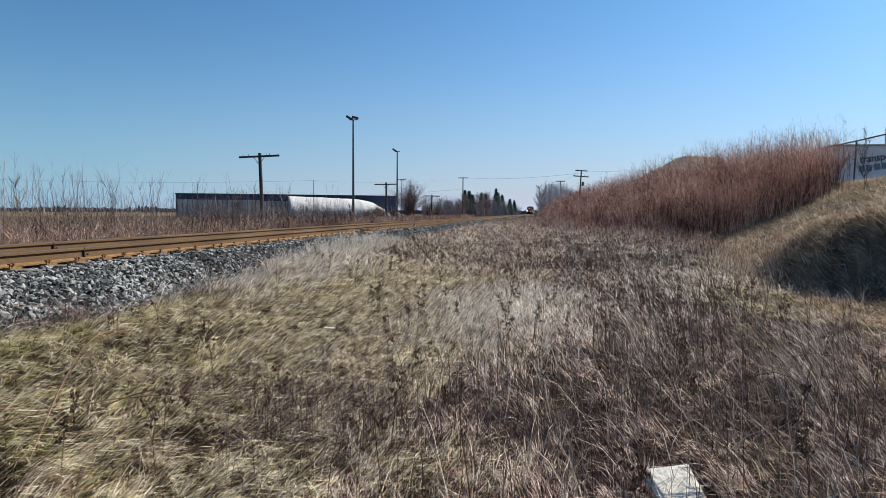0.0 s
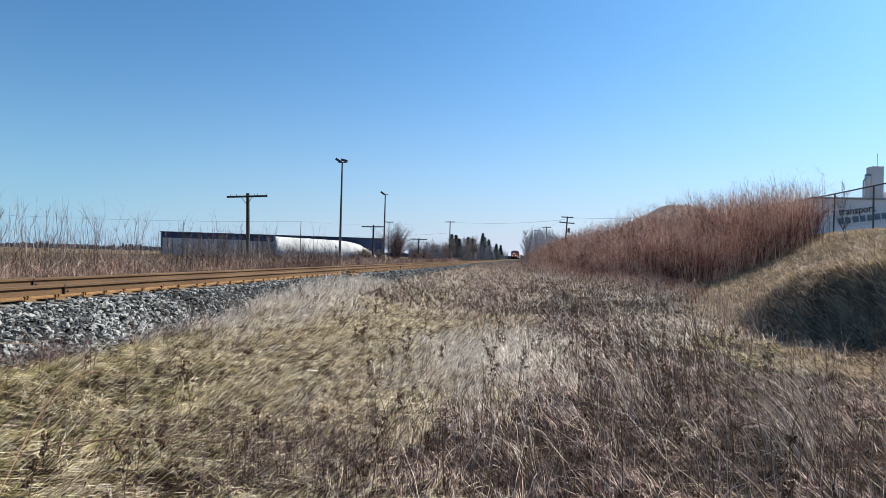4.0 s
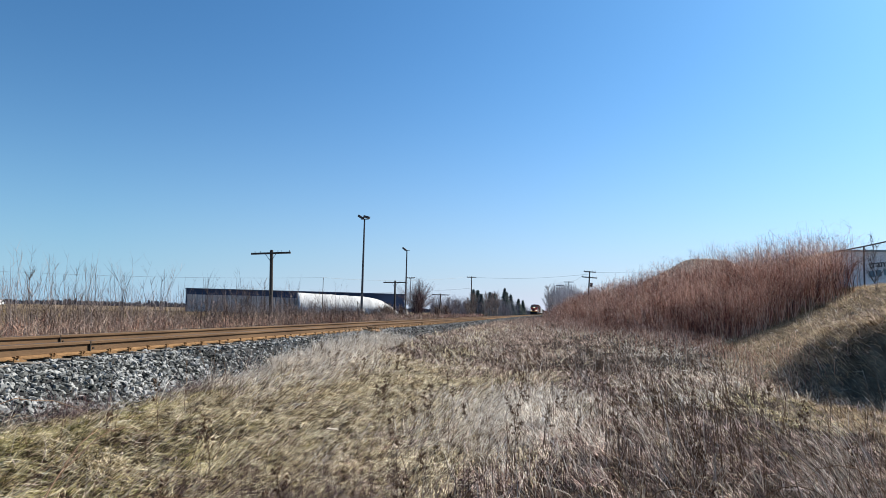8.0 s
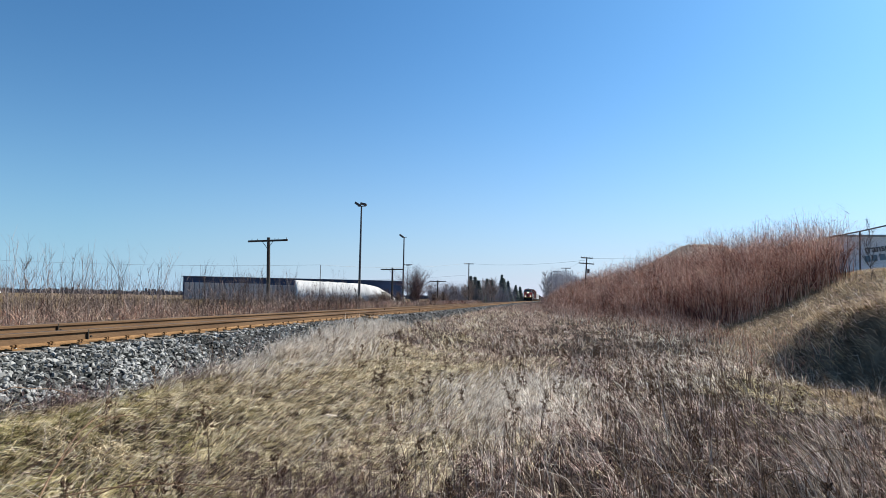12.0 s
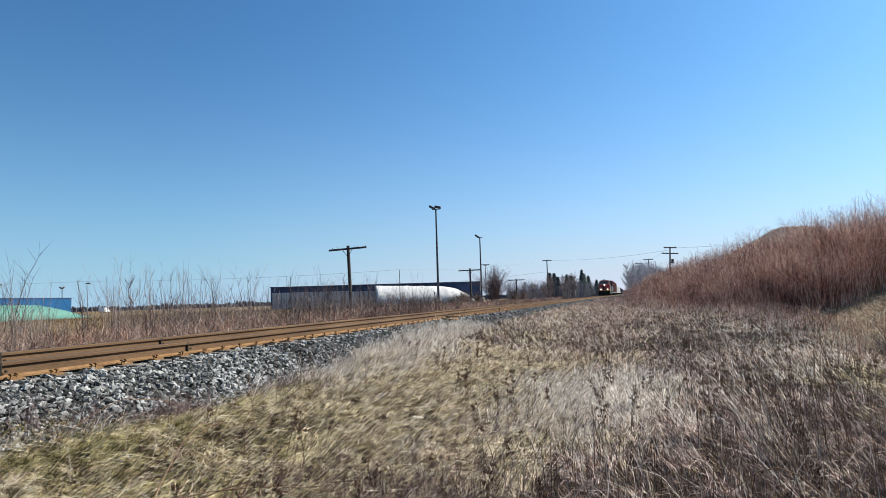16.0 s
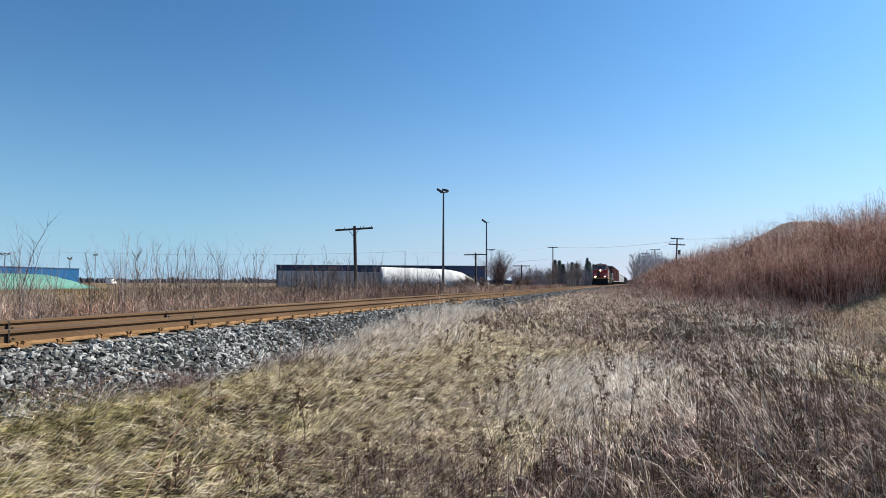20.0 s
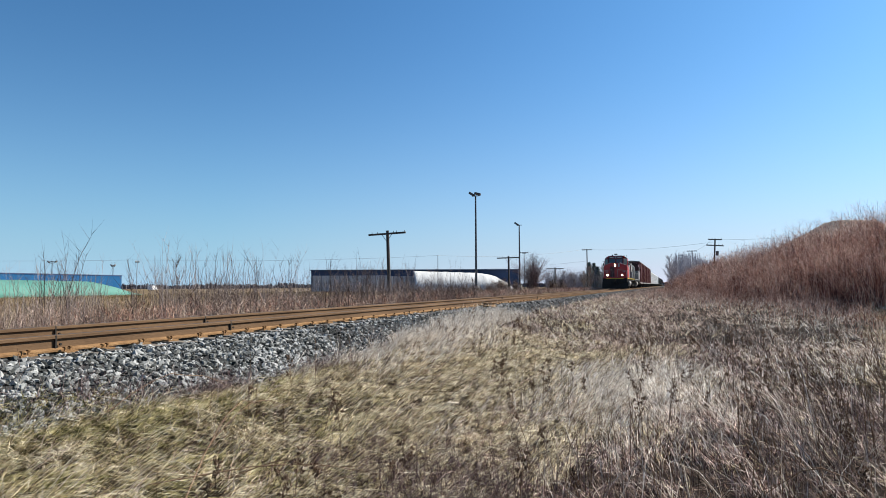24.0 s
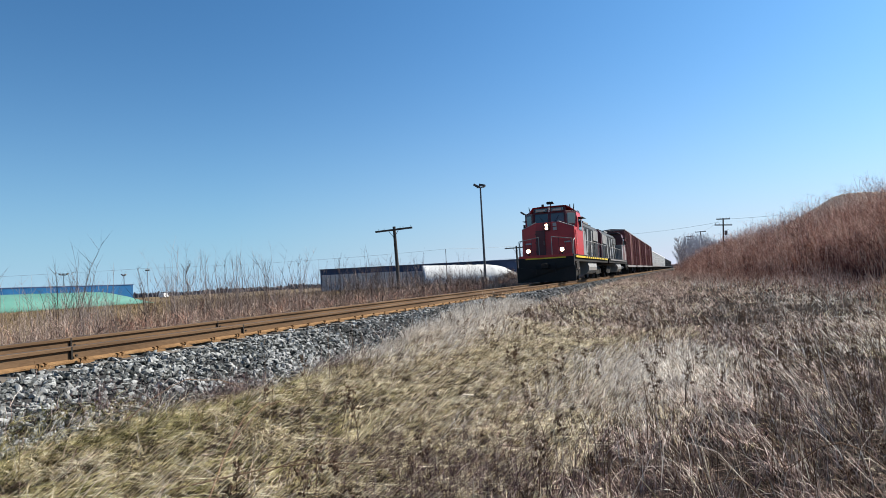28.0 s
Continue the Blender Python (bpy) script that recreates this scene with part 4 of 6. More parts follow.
    # fine purple-brown twigs of last year's growth, in tangles
    beds = np.array([(-2.0, 4.6, 0.6, 0.6, 5), (-1.2, 4.0, 0.5, 0.4, 3), (-0.5, 4.2, 0.8, 0.5, 4), (-4.75, 5.6, 0.22, 0.35, 1.6), (-4.35, 7.3, 0.3, 0.4, 1.6), (-4.95, 4.4, 0.2, 0.4, 1.3), (0.9, 7.0, 1.2, 0.9, 3), (2.4, 7.6, 1.0, 1.0, 2.5), (1.6, 12.5, 1.6, 1.8, 4), (-1.5, 6.6, 0.8, 0.7, 1.5), (2.2, 4.4, 0.9, 0.5, 2)])
    k = q.choice(len(beds), 5200, p=beds[:, 4] / beds[:, 4].sum())
    x, y = beds[k, 0] + q.normal(0, 1, len(k)) * beds[k, 2], beds[k, 1] + q.normal(0, 1, len(k)) * beds[k, 3]
    ok = y > 2.4
    x, y = np.maximum(x[ok], toe_x(y[ok])), y[ok]
    base = on_ground(x, y)
    base[:, 2] += on_toe(x, y)
    a, b, r0, r1 = stem_rods(q, base, q.uniform(0.12, 0.40, len(x)), np.abs(q.normal(0.55, 0.4, len(x))).clip(0, 1.4), q.uniform(0.0012, 0.0022, len(x)) * (0.7 + 0.07 * y), 4, 0.35, 0.5)
    tagged(rods("twig_tangle", a, b, r0, r1, "twig_purple", 3, 3 * len(x)), "tangles of fine purple-brown dead twigs", "twigs", kind="stuff")
    # stiff dead stems, standing, leaning and broken down
    n = 6500
    x, y = scatter(q, n, 2.2, 22, 1.3)
    right, pale, green, gold = shares(x, y)
    keep = q.random(n) < 0.15 + 0.85 * right
    x, y = x[keep], y[keep]
    n = len(x)
    h = q.uniform(0.15, 0.55, n)
    a, b, r0, r1 = stem_rods(q, on_ground(x, y), h, np.abs(q.normal(0.45, 0.5, n)).clip(0, 1.45), q.uniform(0.0014, 0.0026, n) * (0.8 + 0.07 * y), 2, 0.3)
    tagged(rods("dead_stems", a, b, r0, r1, "stem_pale", 3, 3 * len(x)), "stiff pale dead stems standing in the grass", "stems", kind="stuff")
    # long thin stems laid over by the wind, all about one way
    n = 2200
    x, y = scatter(q, n, 2.6, 14, 1.1)
    right, pale, green, gold = shares(x, y)
    keep = q.random(n) < (0.03 + 0.95 * right) * step(swell(x, y, 1.5, 63), -0.2, 0.6) * (1 - 0.8 * gold)
    x, y = x[keep], y[keep]
    n = len(x)
    blades("fallen_stems", q, x, y, q.uniform(0.4, 1.0, n), 0.0052 * q.uniform(0.6, 1.2, n) * (0.8 + 0.05 * y), np.abs(q.normal(0.8, 0.32, n)).clip(0.2, 1.45), 2.8 + q.normal(0, 0.8, n), "stem_pale", "long pale stems laid over by the wind")
    # and close sheaves of them where they stood thickest
    sheaf = np.array([(2.15, 5.1), (2.5, 5.7), (2.75, 6.4), (1.3, 6.7)])
    k = q.integers(0, len(sheaf), 260)
    x, y = sheaf[k, 0] + q.normal(0, 0.17, len(k)), sheaf[k, 1] + q.normal(0, 0.2, len(k))
    n = len(x)
    blades("fallen_stems", q, x, y, q.uniform(0.45, 1.05, n), 0.0056 * q.uniform(0.6, 1.2, n) * (0.8 + 0.05 * y), np.abs(q.normal(0.62, 0.22, n)).clip(0.15, 1.3), 2.9 + q.normal(0, 0.28, n), "stem_pale", "sheaves of long pale stems leaning over together")
    n = 2300
    x, y = scatter(q, n, 2.2, 24, 1.2)
    right, pale, green, gold = shares(x, y)
    keep = q.random(n) < 0.10 + 0.90 * right
    x, y = x[keep], y[keep]
    n = len(x)
    h = q.uniform(0.25, 0.8, n)
    a, b, r0, r1 = stem_rods(q, on_ground(x, y), h, np.abs(q.normal(0.25, 0.3, n)), q.uniform(0.0016, 0.0030, n) * (0.8 + 0.06 * y), 3, 0.25, 1.2)
    tagged(rods("dark_stems", a, b, r0, r1, "weed", 3, 3 * len(x)), "thin dark stems of last year's weeds", "stems", kind="stuff")
    # long pale grass that has crept onto the foot of the stones
    n = 6500
    y = 9.8 + 10 * q.random(n) ** 1.2
    x = -4.45 - 0.95 * q.random(n) ** 1.5 * step(y, 8, 16)
    blades("toe_grass", q, x, y, q.uniform(0.2, 0.5, n), 0.005 * (0.6 + y / 20), q.uniform(0.35, 1.4, n), 0.4 + q.normal(0, 1.2, n), "bleached", "long pale dead grass at the foot of the ballast", 0.10 + 0.28 * (-4.6 - x).clip(0, 1))
    # the farther verge, in looser and coarser tufts
    tx, ty = scatter(q, 6500, 14, 70, 1.35)
    right, pale, green, gold = shares(tx, ty)
    n = len(tx)
    u = q.random(n)
    patch = swell(tx, ty, 6, 61)
    kind = np.where(u < 0.10 - 0.06 * step(ty, 24, 34) + 0.55 * pale + 0.12 * step(patch, 0.1, 0.8), 3, np.where(q.random(n) < 0.08 + 0.6 * step(-tx, 1.2, 3.0) * step(patch, -0.8, 0.3) * (1 - 0.8 * step(ty, 20, 30)), 0, 2))
    t_flow, t_size = 2.6 + 1.2 * swell(tx, ty, 4.0, 67) + q.normal(0, 1.3, n), q.uniform(0.6, 1.4, n)
    for code, nm, mt, label in ((0, "matted_grass", "straw", "straw-coloured dead grass farther along the verge"), (2, "brown_grass", "verge_far", "dull brown dead grass farther along the verge"), (3, "bleached_grass", "bleached", "bleached dead grass farther along the verge")):
        k = np.repeat(np.flatnonzero(kind == code), 9)
        m = len(k)
        spread = (0.08 + 0.004 * ty[k]) * t_size[k]
        bx, by = tx[k] + q.normal(0, 1, m) * spread, ty[k] + q.normal(0, 1, m) * spread
        blades(nm, q, bx, by, q.uniform(0.12, 0.44, m) * t_size[k], 0.011 * (0.5 + by / 19), q.uniform(0.75, 1.6, m), t_flow[k] + q.normal(0, 0.7, m), mt, label)
    n = 30000
    y = 50 + 150 * q.random(n) ** 1.5
    x = q.uniform(-4.8, 1, n) * 1.0
    x = np.where(x > -4.8, -4.8 + (x + 4.8) / 5.8 * (bank_foot(y) + 5.3), x)
    blades("far_grass", q, x, y, q.uniform(0.2, 0.5, n), 0.008 * (0.5 + y / 30), q.uniform(0.1, 0.9, n), q.uniform(0, 6.28, n), "verge_far", "dull brown dead grass along the distant track")
    # grass on the near bank and along the far side of the track
    n = 28000
    y = 8 + 26 * q.random(n)
    x = bank_foot(y) + q.uniform(-0.8, 9, n)
    blades("bank_grass", q, x, y, q.uniform(0.15, 0.48, n), 0.0065 * (0.6 + y / 25), q.uniform(1.05, 1.75, n), 3.7 + q.normal(0, 0.5, n), "bank_straw", "long straw-coloured dead grass hanging down the bank")
    n = 22000
    y = 7.5 + 9.5 * q.random(n)
    x = bank_foot(y) + q.uniform(-1.2, 4.5, n)
    blades("bank_grass", q, x, y, q.uniform(0.15, 0.45, n), 0.008 * q.uniform(0.6, 1.4, n), q.uniform(1.25, 1.75, n), 3.6 + 0.5 * swell(x, y, 2.0, 71) + q.normal(0, 0.35, n), "bank_straw", "thick mat of dead grass on the shaded face of the bank")
    for n, mt, label in ((13000, "field_straw", "dead straw-coloured grass along the far side of the track"), (15000, "verge_far", "dull red-brown dead grass along the far side of the track")):
        y = 3 + 100 * q.random(n) ** 1.6
        x = -9.6 - 7 * q.random(n) ** 1.5
        blades("trackside_grass", q, x, y, q.uniform(0.25, 0.85, n), 0.006 * (0.8 + y / 22), q.uniform(0.5, 1.6, n), q.uniform(0, 6.28, n), mt, label)
    # pale stems arching out of the brush beside the stones
    n = 2200
    y = 5 + 55 * q.random(n) ** 1.3
    x = -9.9 - 3.2 * q.random(n) ** 1.3
    blades("arched_stems", q, x, y, q.uniform(0.5, 1.25, n), 0.0055 * (0.8 + y / 24), np.abs(q.normal(0.75, 0.35, n)).clip(0.1, 1.4), q.uniform(0, 6.28, n), "bank_straw", "pale dead stems arching out of the brush")
    n = 24000
    y = 10 + 130 * q.random(n) ** 1.1
    x = -16 - 70 * q.random(n) ** 1.2
    blades("field_grass", q, x, y, q.uniform(0.2, 0.6, n), 0.012 * (0.8 + y / 30), q.uniform(0.1, 0.9, n), q.uniform(0, 6.28, n), "field_straw", "dead straw-coloured grass of the flat field")


def make_weeds():
    """Dry stalks, most with dark seed heads, each a thing of its own."""
    r = random.Random(77)
    spots = [(-3.05, 5.1, 0.42, 1), (0.75, 10.2, 0.75, 1), (-0.62, 4.3, 0.35, 1), (-1.9, 4.4, 0.3, 1)]
    # flat dark heads standing over the grass
    for x, y in ((-0.46, 8.47), (-0.23, 6.73), (0.24, 8.7), (1.05, 15.2), (1.1, 14.4), (1.17, 12.7), (1.1, 9.6), (1.55, 11.3), (0.21, 13.0), (-0.72, 3.57), (-2.22, 3.76), (-2.91, 3.51), (-2.6, 2.95), (-2.05, 4.3), (1.0, 4.4), (1.16, 4.7), (2.67, 9.5), (1.27, 6.2), (-2.3, 8.5), (-2.9, 11.9)):
        for _ in range(2 if y > 6 else 1):
            spots.append((x + r.gauss(0, 0.10), y + r.gauss(0, 0.12), (0.5 if y > 6 else 0.28) * r.uniform(0.85, 1.15), 1))
    # tall bare stalks in bunches
    for x, y, h in ((1.55, 8.55, 1.05), (1.42, 6.85, 1.2), (1.62, 6.5, 1.3), (1.79, 6.65, 1.25), (1.94, 6.94, 1.15), (1.35, 5.91, 0.9), (2.28, 6.74, 0.95), (1.81, 4.87, 0.72), (2.09, 4.56, 0.6), (0.65, 6.46, 0.68), (-0.34, 5.83, 0.72), (-0.02, 5.14, 0.6), (0.63, 5.09, 0.6), (3.44, 8.89, 0.66), (2.83, 6.84, 0.64), (2.72, 5.6, 0.62)):
        for _ in range(4):
            spots.append((x + r.gauss(0, 0.09), y + r.gauss(0, 0.10), h * r.uniform(0.6, 1.05), 0))
    for _ in range(90):
        y = 2.8 + 14 * r.random() ** 1.1
        x = r.uniform(-0.25 * y, 0.6 * y) if r.random() < 0.8 else r.uniform(-0.8 * y, 0)
        spots.append((max(-4.4, min(x, float(bank_foot(y)))), y, r.uniform(0.3, 0.7), int(r.random() < 0.45)))
    for _ in range(80):
        y = r.uniform(7.5, 19)
        spots.append((r.uniform(-3.6, min(3.6, 0.42 * y)), y, r.uniform(0.3, 0.55), 1))
    for x, y, h, headed in spots:
        t = thing("dry_weed", pose(x, y, float(ground_z(x, y)) - 0.02), "dry brown weed stalk with dark seed heads" if headed else "tall bare brown weed stalk in the dead grass", "weed", "dry weeds on the verge")
        segs, heads, p = [], [], Vector((0, 0, 0))
        way = Vector((r.gauss(-0.08, 0.12), r.gauss(0, 0.12), 1)).normalized()
        for k in range(4):
            way = (way + Vector((r.gauss(0, 0.07), r.gauss(0, 0.07), 0))).normalized()
            e = p + way * h / 4
            segs.append((p, e, 0.004 - 0.0006 * k, 0.0034 - 0.0006 * k))
            if k > 1:
                for _ in range(3 if headed else 2):
                    a = r.uniform(0, 6.28)
                    w = (way + Vector((math.cos(a), math.sin(a), 0.2)) * (0.55 if headed else 0.35)).normalized()
                    f = p.lerp(e, r.random()) + w * h * r.uniform(0.08, 0.2)
                    segs.append((p.lerp(e, r.random()), f, 0.002, 0.0014))
                    heads.append(f)
            p = e
        heads.append(p)
        a, b, r0, r1 = arrays(segs)
        tagged(rods("stalk", a, b, r0, r1, "weed", 4), kind="stuff").parent = t
        if not headed:
            continue
        hs = [(c + Vector((r.gauss(0, 0.011), r.gauss(0, 0.011), r.gauss(0, 0.006)))) for c in heads for _ in range(6)]
        a = np.array(hs)
        b = a + np.random.default_rng(len(hs)).normal(0, 0.008, a.shape) + [0, 0, 0.012]
        tagged(rods("seed_head", a, b, np.full(len(a), 0.0068), np.full(len(a), 0.004), "weed", 4), kind="stuff").parent = t


def make_far_brush():
    q = np.random.default_rng(25)
    n = 4200
    y = q.uniform(165, 235, n)
    y = np.where(q.random(n) < 0.35, y + 140, y)
    x = -11 - q.random(n) * np.maximum(0.19 * np.minimum(y, 230) - 11, 4)
    h = q.uniform(2.5, 5.6, n) * (1 + 0.25 * swell(x, y, 15, 5))
    a, b, r0, r1 = stem_rods(q, on_ground(x, y), h, q.uniform(0.0, 0.3, n), q.uniform(0.02, 0.04, n), 4, 0.35)
    tagged(rods("far_brush", a, b, r0, r1, "twig_hazed", 3, 3 * len(x)), "grey leafless brush along the far track", "shrubs", kind="stuff")
    # a stand of upright bare growth where the bank runs out
    n = 1300
    y = q.uniform(135, 195, n)
    az = q.uniform(0.15, 4.6, n) ** 1.0
    x = y * np.tan(np.radians(az))
    top = 1.55 + y * np.tan(np.radians(2.75 - 0.75 * step(az, 1.9, 3.2) + 0.25 * swell(x, y, 3, 6)))
    h = (top - ground_z(x, y)).clip(1.5, 9) * q.uniform(0.6, 1.0, n)
    a, b, r0, r1 = stem_rods(q, on_ground(x, y), h, np.abs(q.normal(0.0, 0.05, n)), q.uniform(0.02, 0.04, n), 14, 0.13, 1.4)
    tagged(rods("far_brush", a, b, r0, r1, "twig_pale", 3, 3 * n), "tall grey leafless brush at the end of the bank", "shrubs", kind="stuff")


def make_low_brush():
    """Low dark brush between the verge and the bank, and under the saplings behind the track."""
    q = np.random.default_rng(27)
    y = 13 + 90 * q.random(8000) ** 1.15
    x = bank_foot(y) - 0.3 - np.abs(q.normal(0, 3.8, len(y))) * (0.3 + 0.7 * step(y, 20, 40))
    keep = (x > -3.9 + 0.02 * y) & (q.random(len(y)) < step(y, 18, 42) + 0.12)
    x, y = x[keep], y[keep]
    h = q.uniform(0.25, 0.75, len(x))
    a, b, r0, r1 = stem_rods(q, on_ground(x, y), h, np.abs(q.normal(0.35, 0.35, len(x))).clip(0, 1.2), q.uniform(0.004, 0.008, len(x)) * (0.6 + y / 50), 4, 0.5, 0.4)
    tagged(rods("low_brush", a, b, r0, r1, "shrub", 3, 3 * len(x)), "low reddish-brown brush in front of the bank", "shrubs", kind="stuff")
    y = 10 + 90 * q.random(8500) ** 1.2
    x = -10.3 - 6.0 * q.random(len(y)) ** 1.4
    h = q.uniform(0.3, 0.95, len(x))
    a, b, r0, r1 = stem_rods(q, on_ground(x, y), h, np.abs(q.normal(0.4, 0.4, len(x))).clip(0, 1.3), q.uniform(0.004, 0.008, len(x)) * (0.8 + y / 50), 4, 0.5, 0.3)
    tagged(rods("low_brush", a, b, r0, r1, "shrub", 3, 3 * len(x)), "low reddish-brown brush behind the track", "shrubs", kind="stuff")


make_hedge()
make_low_brush()
make_far_brush()
make_left_thicket()
make_grass()
make_weeds()


def make_bush(x, y, seed, height, wide, stems, material, label, twigs=16):
    q = np.random.default_rng(seed)
    t = thing("bare_bush", pose(x, y, float(ground_z(x, y)) - 0.05), label, "bush", "leafless bushes beside the track")
    base = np.stack([q.normal(0, 0.12 * wide, stems), q.normal(0, 0.12 * wide, stems), 0 * np.arange(stems)], 1)
    a, b, r0, r1 = stem_rods(q, base, height * q.uniform(0.55, 1.0, stems), np.abs(q.normal(0, 0.28 * wide, stems)).clip(0, 1.0), q.uniform(0.008, 0.018, stems) * (0.5 + y / 120), twigs, 0.26, 0.5 if twigs == 16 else 1.1)
    tagged(rods("crown", a, b, r0, r1, material, 3, 3 * stems), kind="stuff").parent = t


make_bush(-21.2, 100, 31, 6.6, 2.6, 300, "twig_purple", "dense round leafless purple-grey bush beside the yard")
for k, (az, d, h) in enumerate(((13.4, 82, 2.2), (14.6, 76, 1.8), (15.8, 70, 1.7), (17.2, 74, 1.5), (10.2, 96, 2.4), (9.4, 104, 2.6), (18.6, 66, 1.5))):
    make_bush(-d * math.sin(radians(az)), d * math.cos(radians(az)), 50 + k, h, 2.0, 90, "shrub_grey", "low tangled leafless brown bush beside the track")
for k in range(12):
    az, d = 18.2 + 1.05 * k, 62 + 9 * (k * 7 % 4)
    make_bush(-d * math.sin(radians(az)), d * math.cos(radians(az)), 70 + k, 1.9 + 0.3 * (k * 5 % 4), 1.3, 26, "twig", "thin open leafless brown bush in front of the yard")
r_tree = random.Random(5)
make_bush(-27.5, 104, 33, 2.9, 3.4, 200, "shrub_grey", "low spreading leafless brown bush before the white heap")
for k in range(12):
    y = 150 + 12 * (k % 6) + r_tree.uniform(-4, 4)
    x = -y * (0.085 + 0.007 * k) + r_tree.uniform(-1, 1)
    make_bare_tree(x, y, 100 + k, r_tree.uniform(4.5, 6.5), 0.8, 34, 8, 0.10, "leafless grey tree in a row beyond the track", "twig", split=0.12, group="bare trees beyond the track")
for k in range(5):
    y = 140 + 14 * (k % 5) + r_tree.uniform(-4, 4)
    x = -0.007 * y + 0.72 * k + r_tree.uniform(0, 1)
    make_bare_tree(x, y, 200 + k, r_tree.uniform(5.2, 7.6), 0.6, 40, 9, 0.05, "tall leafless grey tree at the end of the bank", "twig_pale", split=0.15, group="bare trees on the bank")
for k, (az, el, d) in enumerate(((6.9, 1.6, 200), (6.5, 1.55, 205), (6.2, 1.2, 200), (5.4, 1.4, 220), (5.0, 1.25, 215), (4.05, 1.78, 230), (3.85, 1.4, 235), (3.5, 1.2, 240), (2.8, 0.85, 300), (2.4, 0.7, 310))):
    d = d * 0.86
    make_spruce(-d * math.tan(radians(az)), d, 300 + k, 1.9 + d * math.tan(radians(el + 0.32)), 2.2 + 0.4 * (k % 3))
for k in range(4):
    y = 18 + 11 * k + r_tree.uniform(-2, 2)
    x = -12 - r_tree.uniform(0, 5)
    make_bare_tree(x, y, 400 + k, r_tree.uniform(1.9, 2.6), 0.35, 14, 4, 0.007, "slender leafless young tree rising from the brush", "twig_dark", split=0.2, name="sapling", group="young trees behind the track")
make_bare_tree(12.7, 27.2, 611, 2.5, 0.4, 14, 5, 0.012, "slender leafless sapling before the fence on the bank", "twig_dark", split=0.1, name="sapling", group="young trees on the bank")
for k, (az, d, h) in enumerate(((51.0, 17.5, 2.9), (46.3, 19.0, 2.2), (52.8, 19.5, 2.4), (40.2, 22.0, 2.6), (36.8, 24.0, 2.9), (33.9, 26.0, 2.6), (44.4, 21.0, 1.9), (30.5, 33.0, 3.0), (28.2, 36.0, 2.8), (25.6, 40.0, 3.0))):
    make_bush(-d * math.sin(radians(az)), d * math.cos(radians(az)), 500 + k, h, 0.9, 10, "twig_dark", "leafless multi-stemmed young tree rising from the brush", 9)


# ---- the right-hand bank: heap, shed, tower, fence ----
def make_hill():
    nx = 40
    gx, gy = np.meshgrid(np.linspace(-1, 1, nx), np.linspace(-1, 1, nx))
    d = np.hypot(gx, gy)
    z = np.minimum(1 - d, 0.78) / 0.78 * 5.3
    z = np.clip(z, -0.5, None) + 0.12 * swell(gx * 14, gy * 14, 5, 77)
    v = np.stack([gx.ravel() * 12, gy.ravel() * 12, z.ravel()], 1)
    i = (np.arange(nx - 1)[:, None] * nx + np.arange(nx - 1)[None]).ravel()
    ob = mesh_from("soil_mound", v, np.stack([i, i + 1, i + 1 + nx, i + nx], 1), "hill", True)
    ob.matrix_world = pose(21.0, 90, 4.0)
    return tagged(ob, "large flat-topped heap of bare brown soil behind the bank", "soil heap")


make_hill()


def make_shed():
    m, n = along((23.8, 56.2), (60.0, 57.0))
    s = thing("warehouse", m, "pale grey metal-clad warehouse with a faded company sign", "building")
    part("wall", box(bmesh.new(), 0, n, 0, 20, 1.0, 7.2), "metal_wall", s)
    part("roof_edge", box(bmesh.new(), -0.15, n, -0.15, 20.1, 7.2, 7.35), "galv", s)
    for k in range(60):
        part("cladding_rib", box(bmesh.new(), 0.2 + 0.6 * k, 0.24 + 0.6 * k, -0.03, -0.003, 1.0, 7.2), "metal_wall", s)
    text = bpy.data.curves.new("lettering", "FONT")
    text.body, text.size, text.extrude, text.offset = "transport", 0.84, 0.012, 0.012
    draft = bpy.data.objects.new("lettering", text)
    letters = bpy.data.meshes.new_from_object(draft)
    letters.materials.clear()
    letters.materials.append(M["sign_grey"])
    t = new("lettering", letters)
    slope = Matrix.Rotation(radians(-8.5), 4, "Y")
    t.parent, t.matrix_basis = s, Matrix.Translation((2.0, -0.06, 5.82)) @ slope @ Matrix.Rotation(radians(90), 4, "X") @ Matrix.Diagonal((0.9, 1, 1, 1))
    tagged(t, "dark grey painted word sloping upwards")
    for k in range(7):
        bm = box(bmesh.new(), 0.57 * k, 0.57 * k + (0.44, 0.38, 0.46, 0.42, 0.36, 0.45, 0.40)[k], -0.055, -0.034, 0.0, 0.5)
        bm.transform(Matrix.Translation((2.0, 0, 5.08)) @ slope)
        part("sign_bar", bm, "sign_teal", s, "teal painted bar of the sign")
    return s


make_shed()


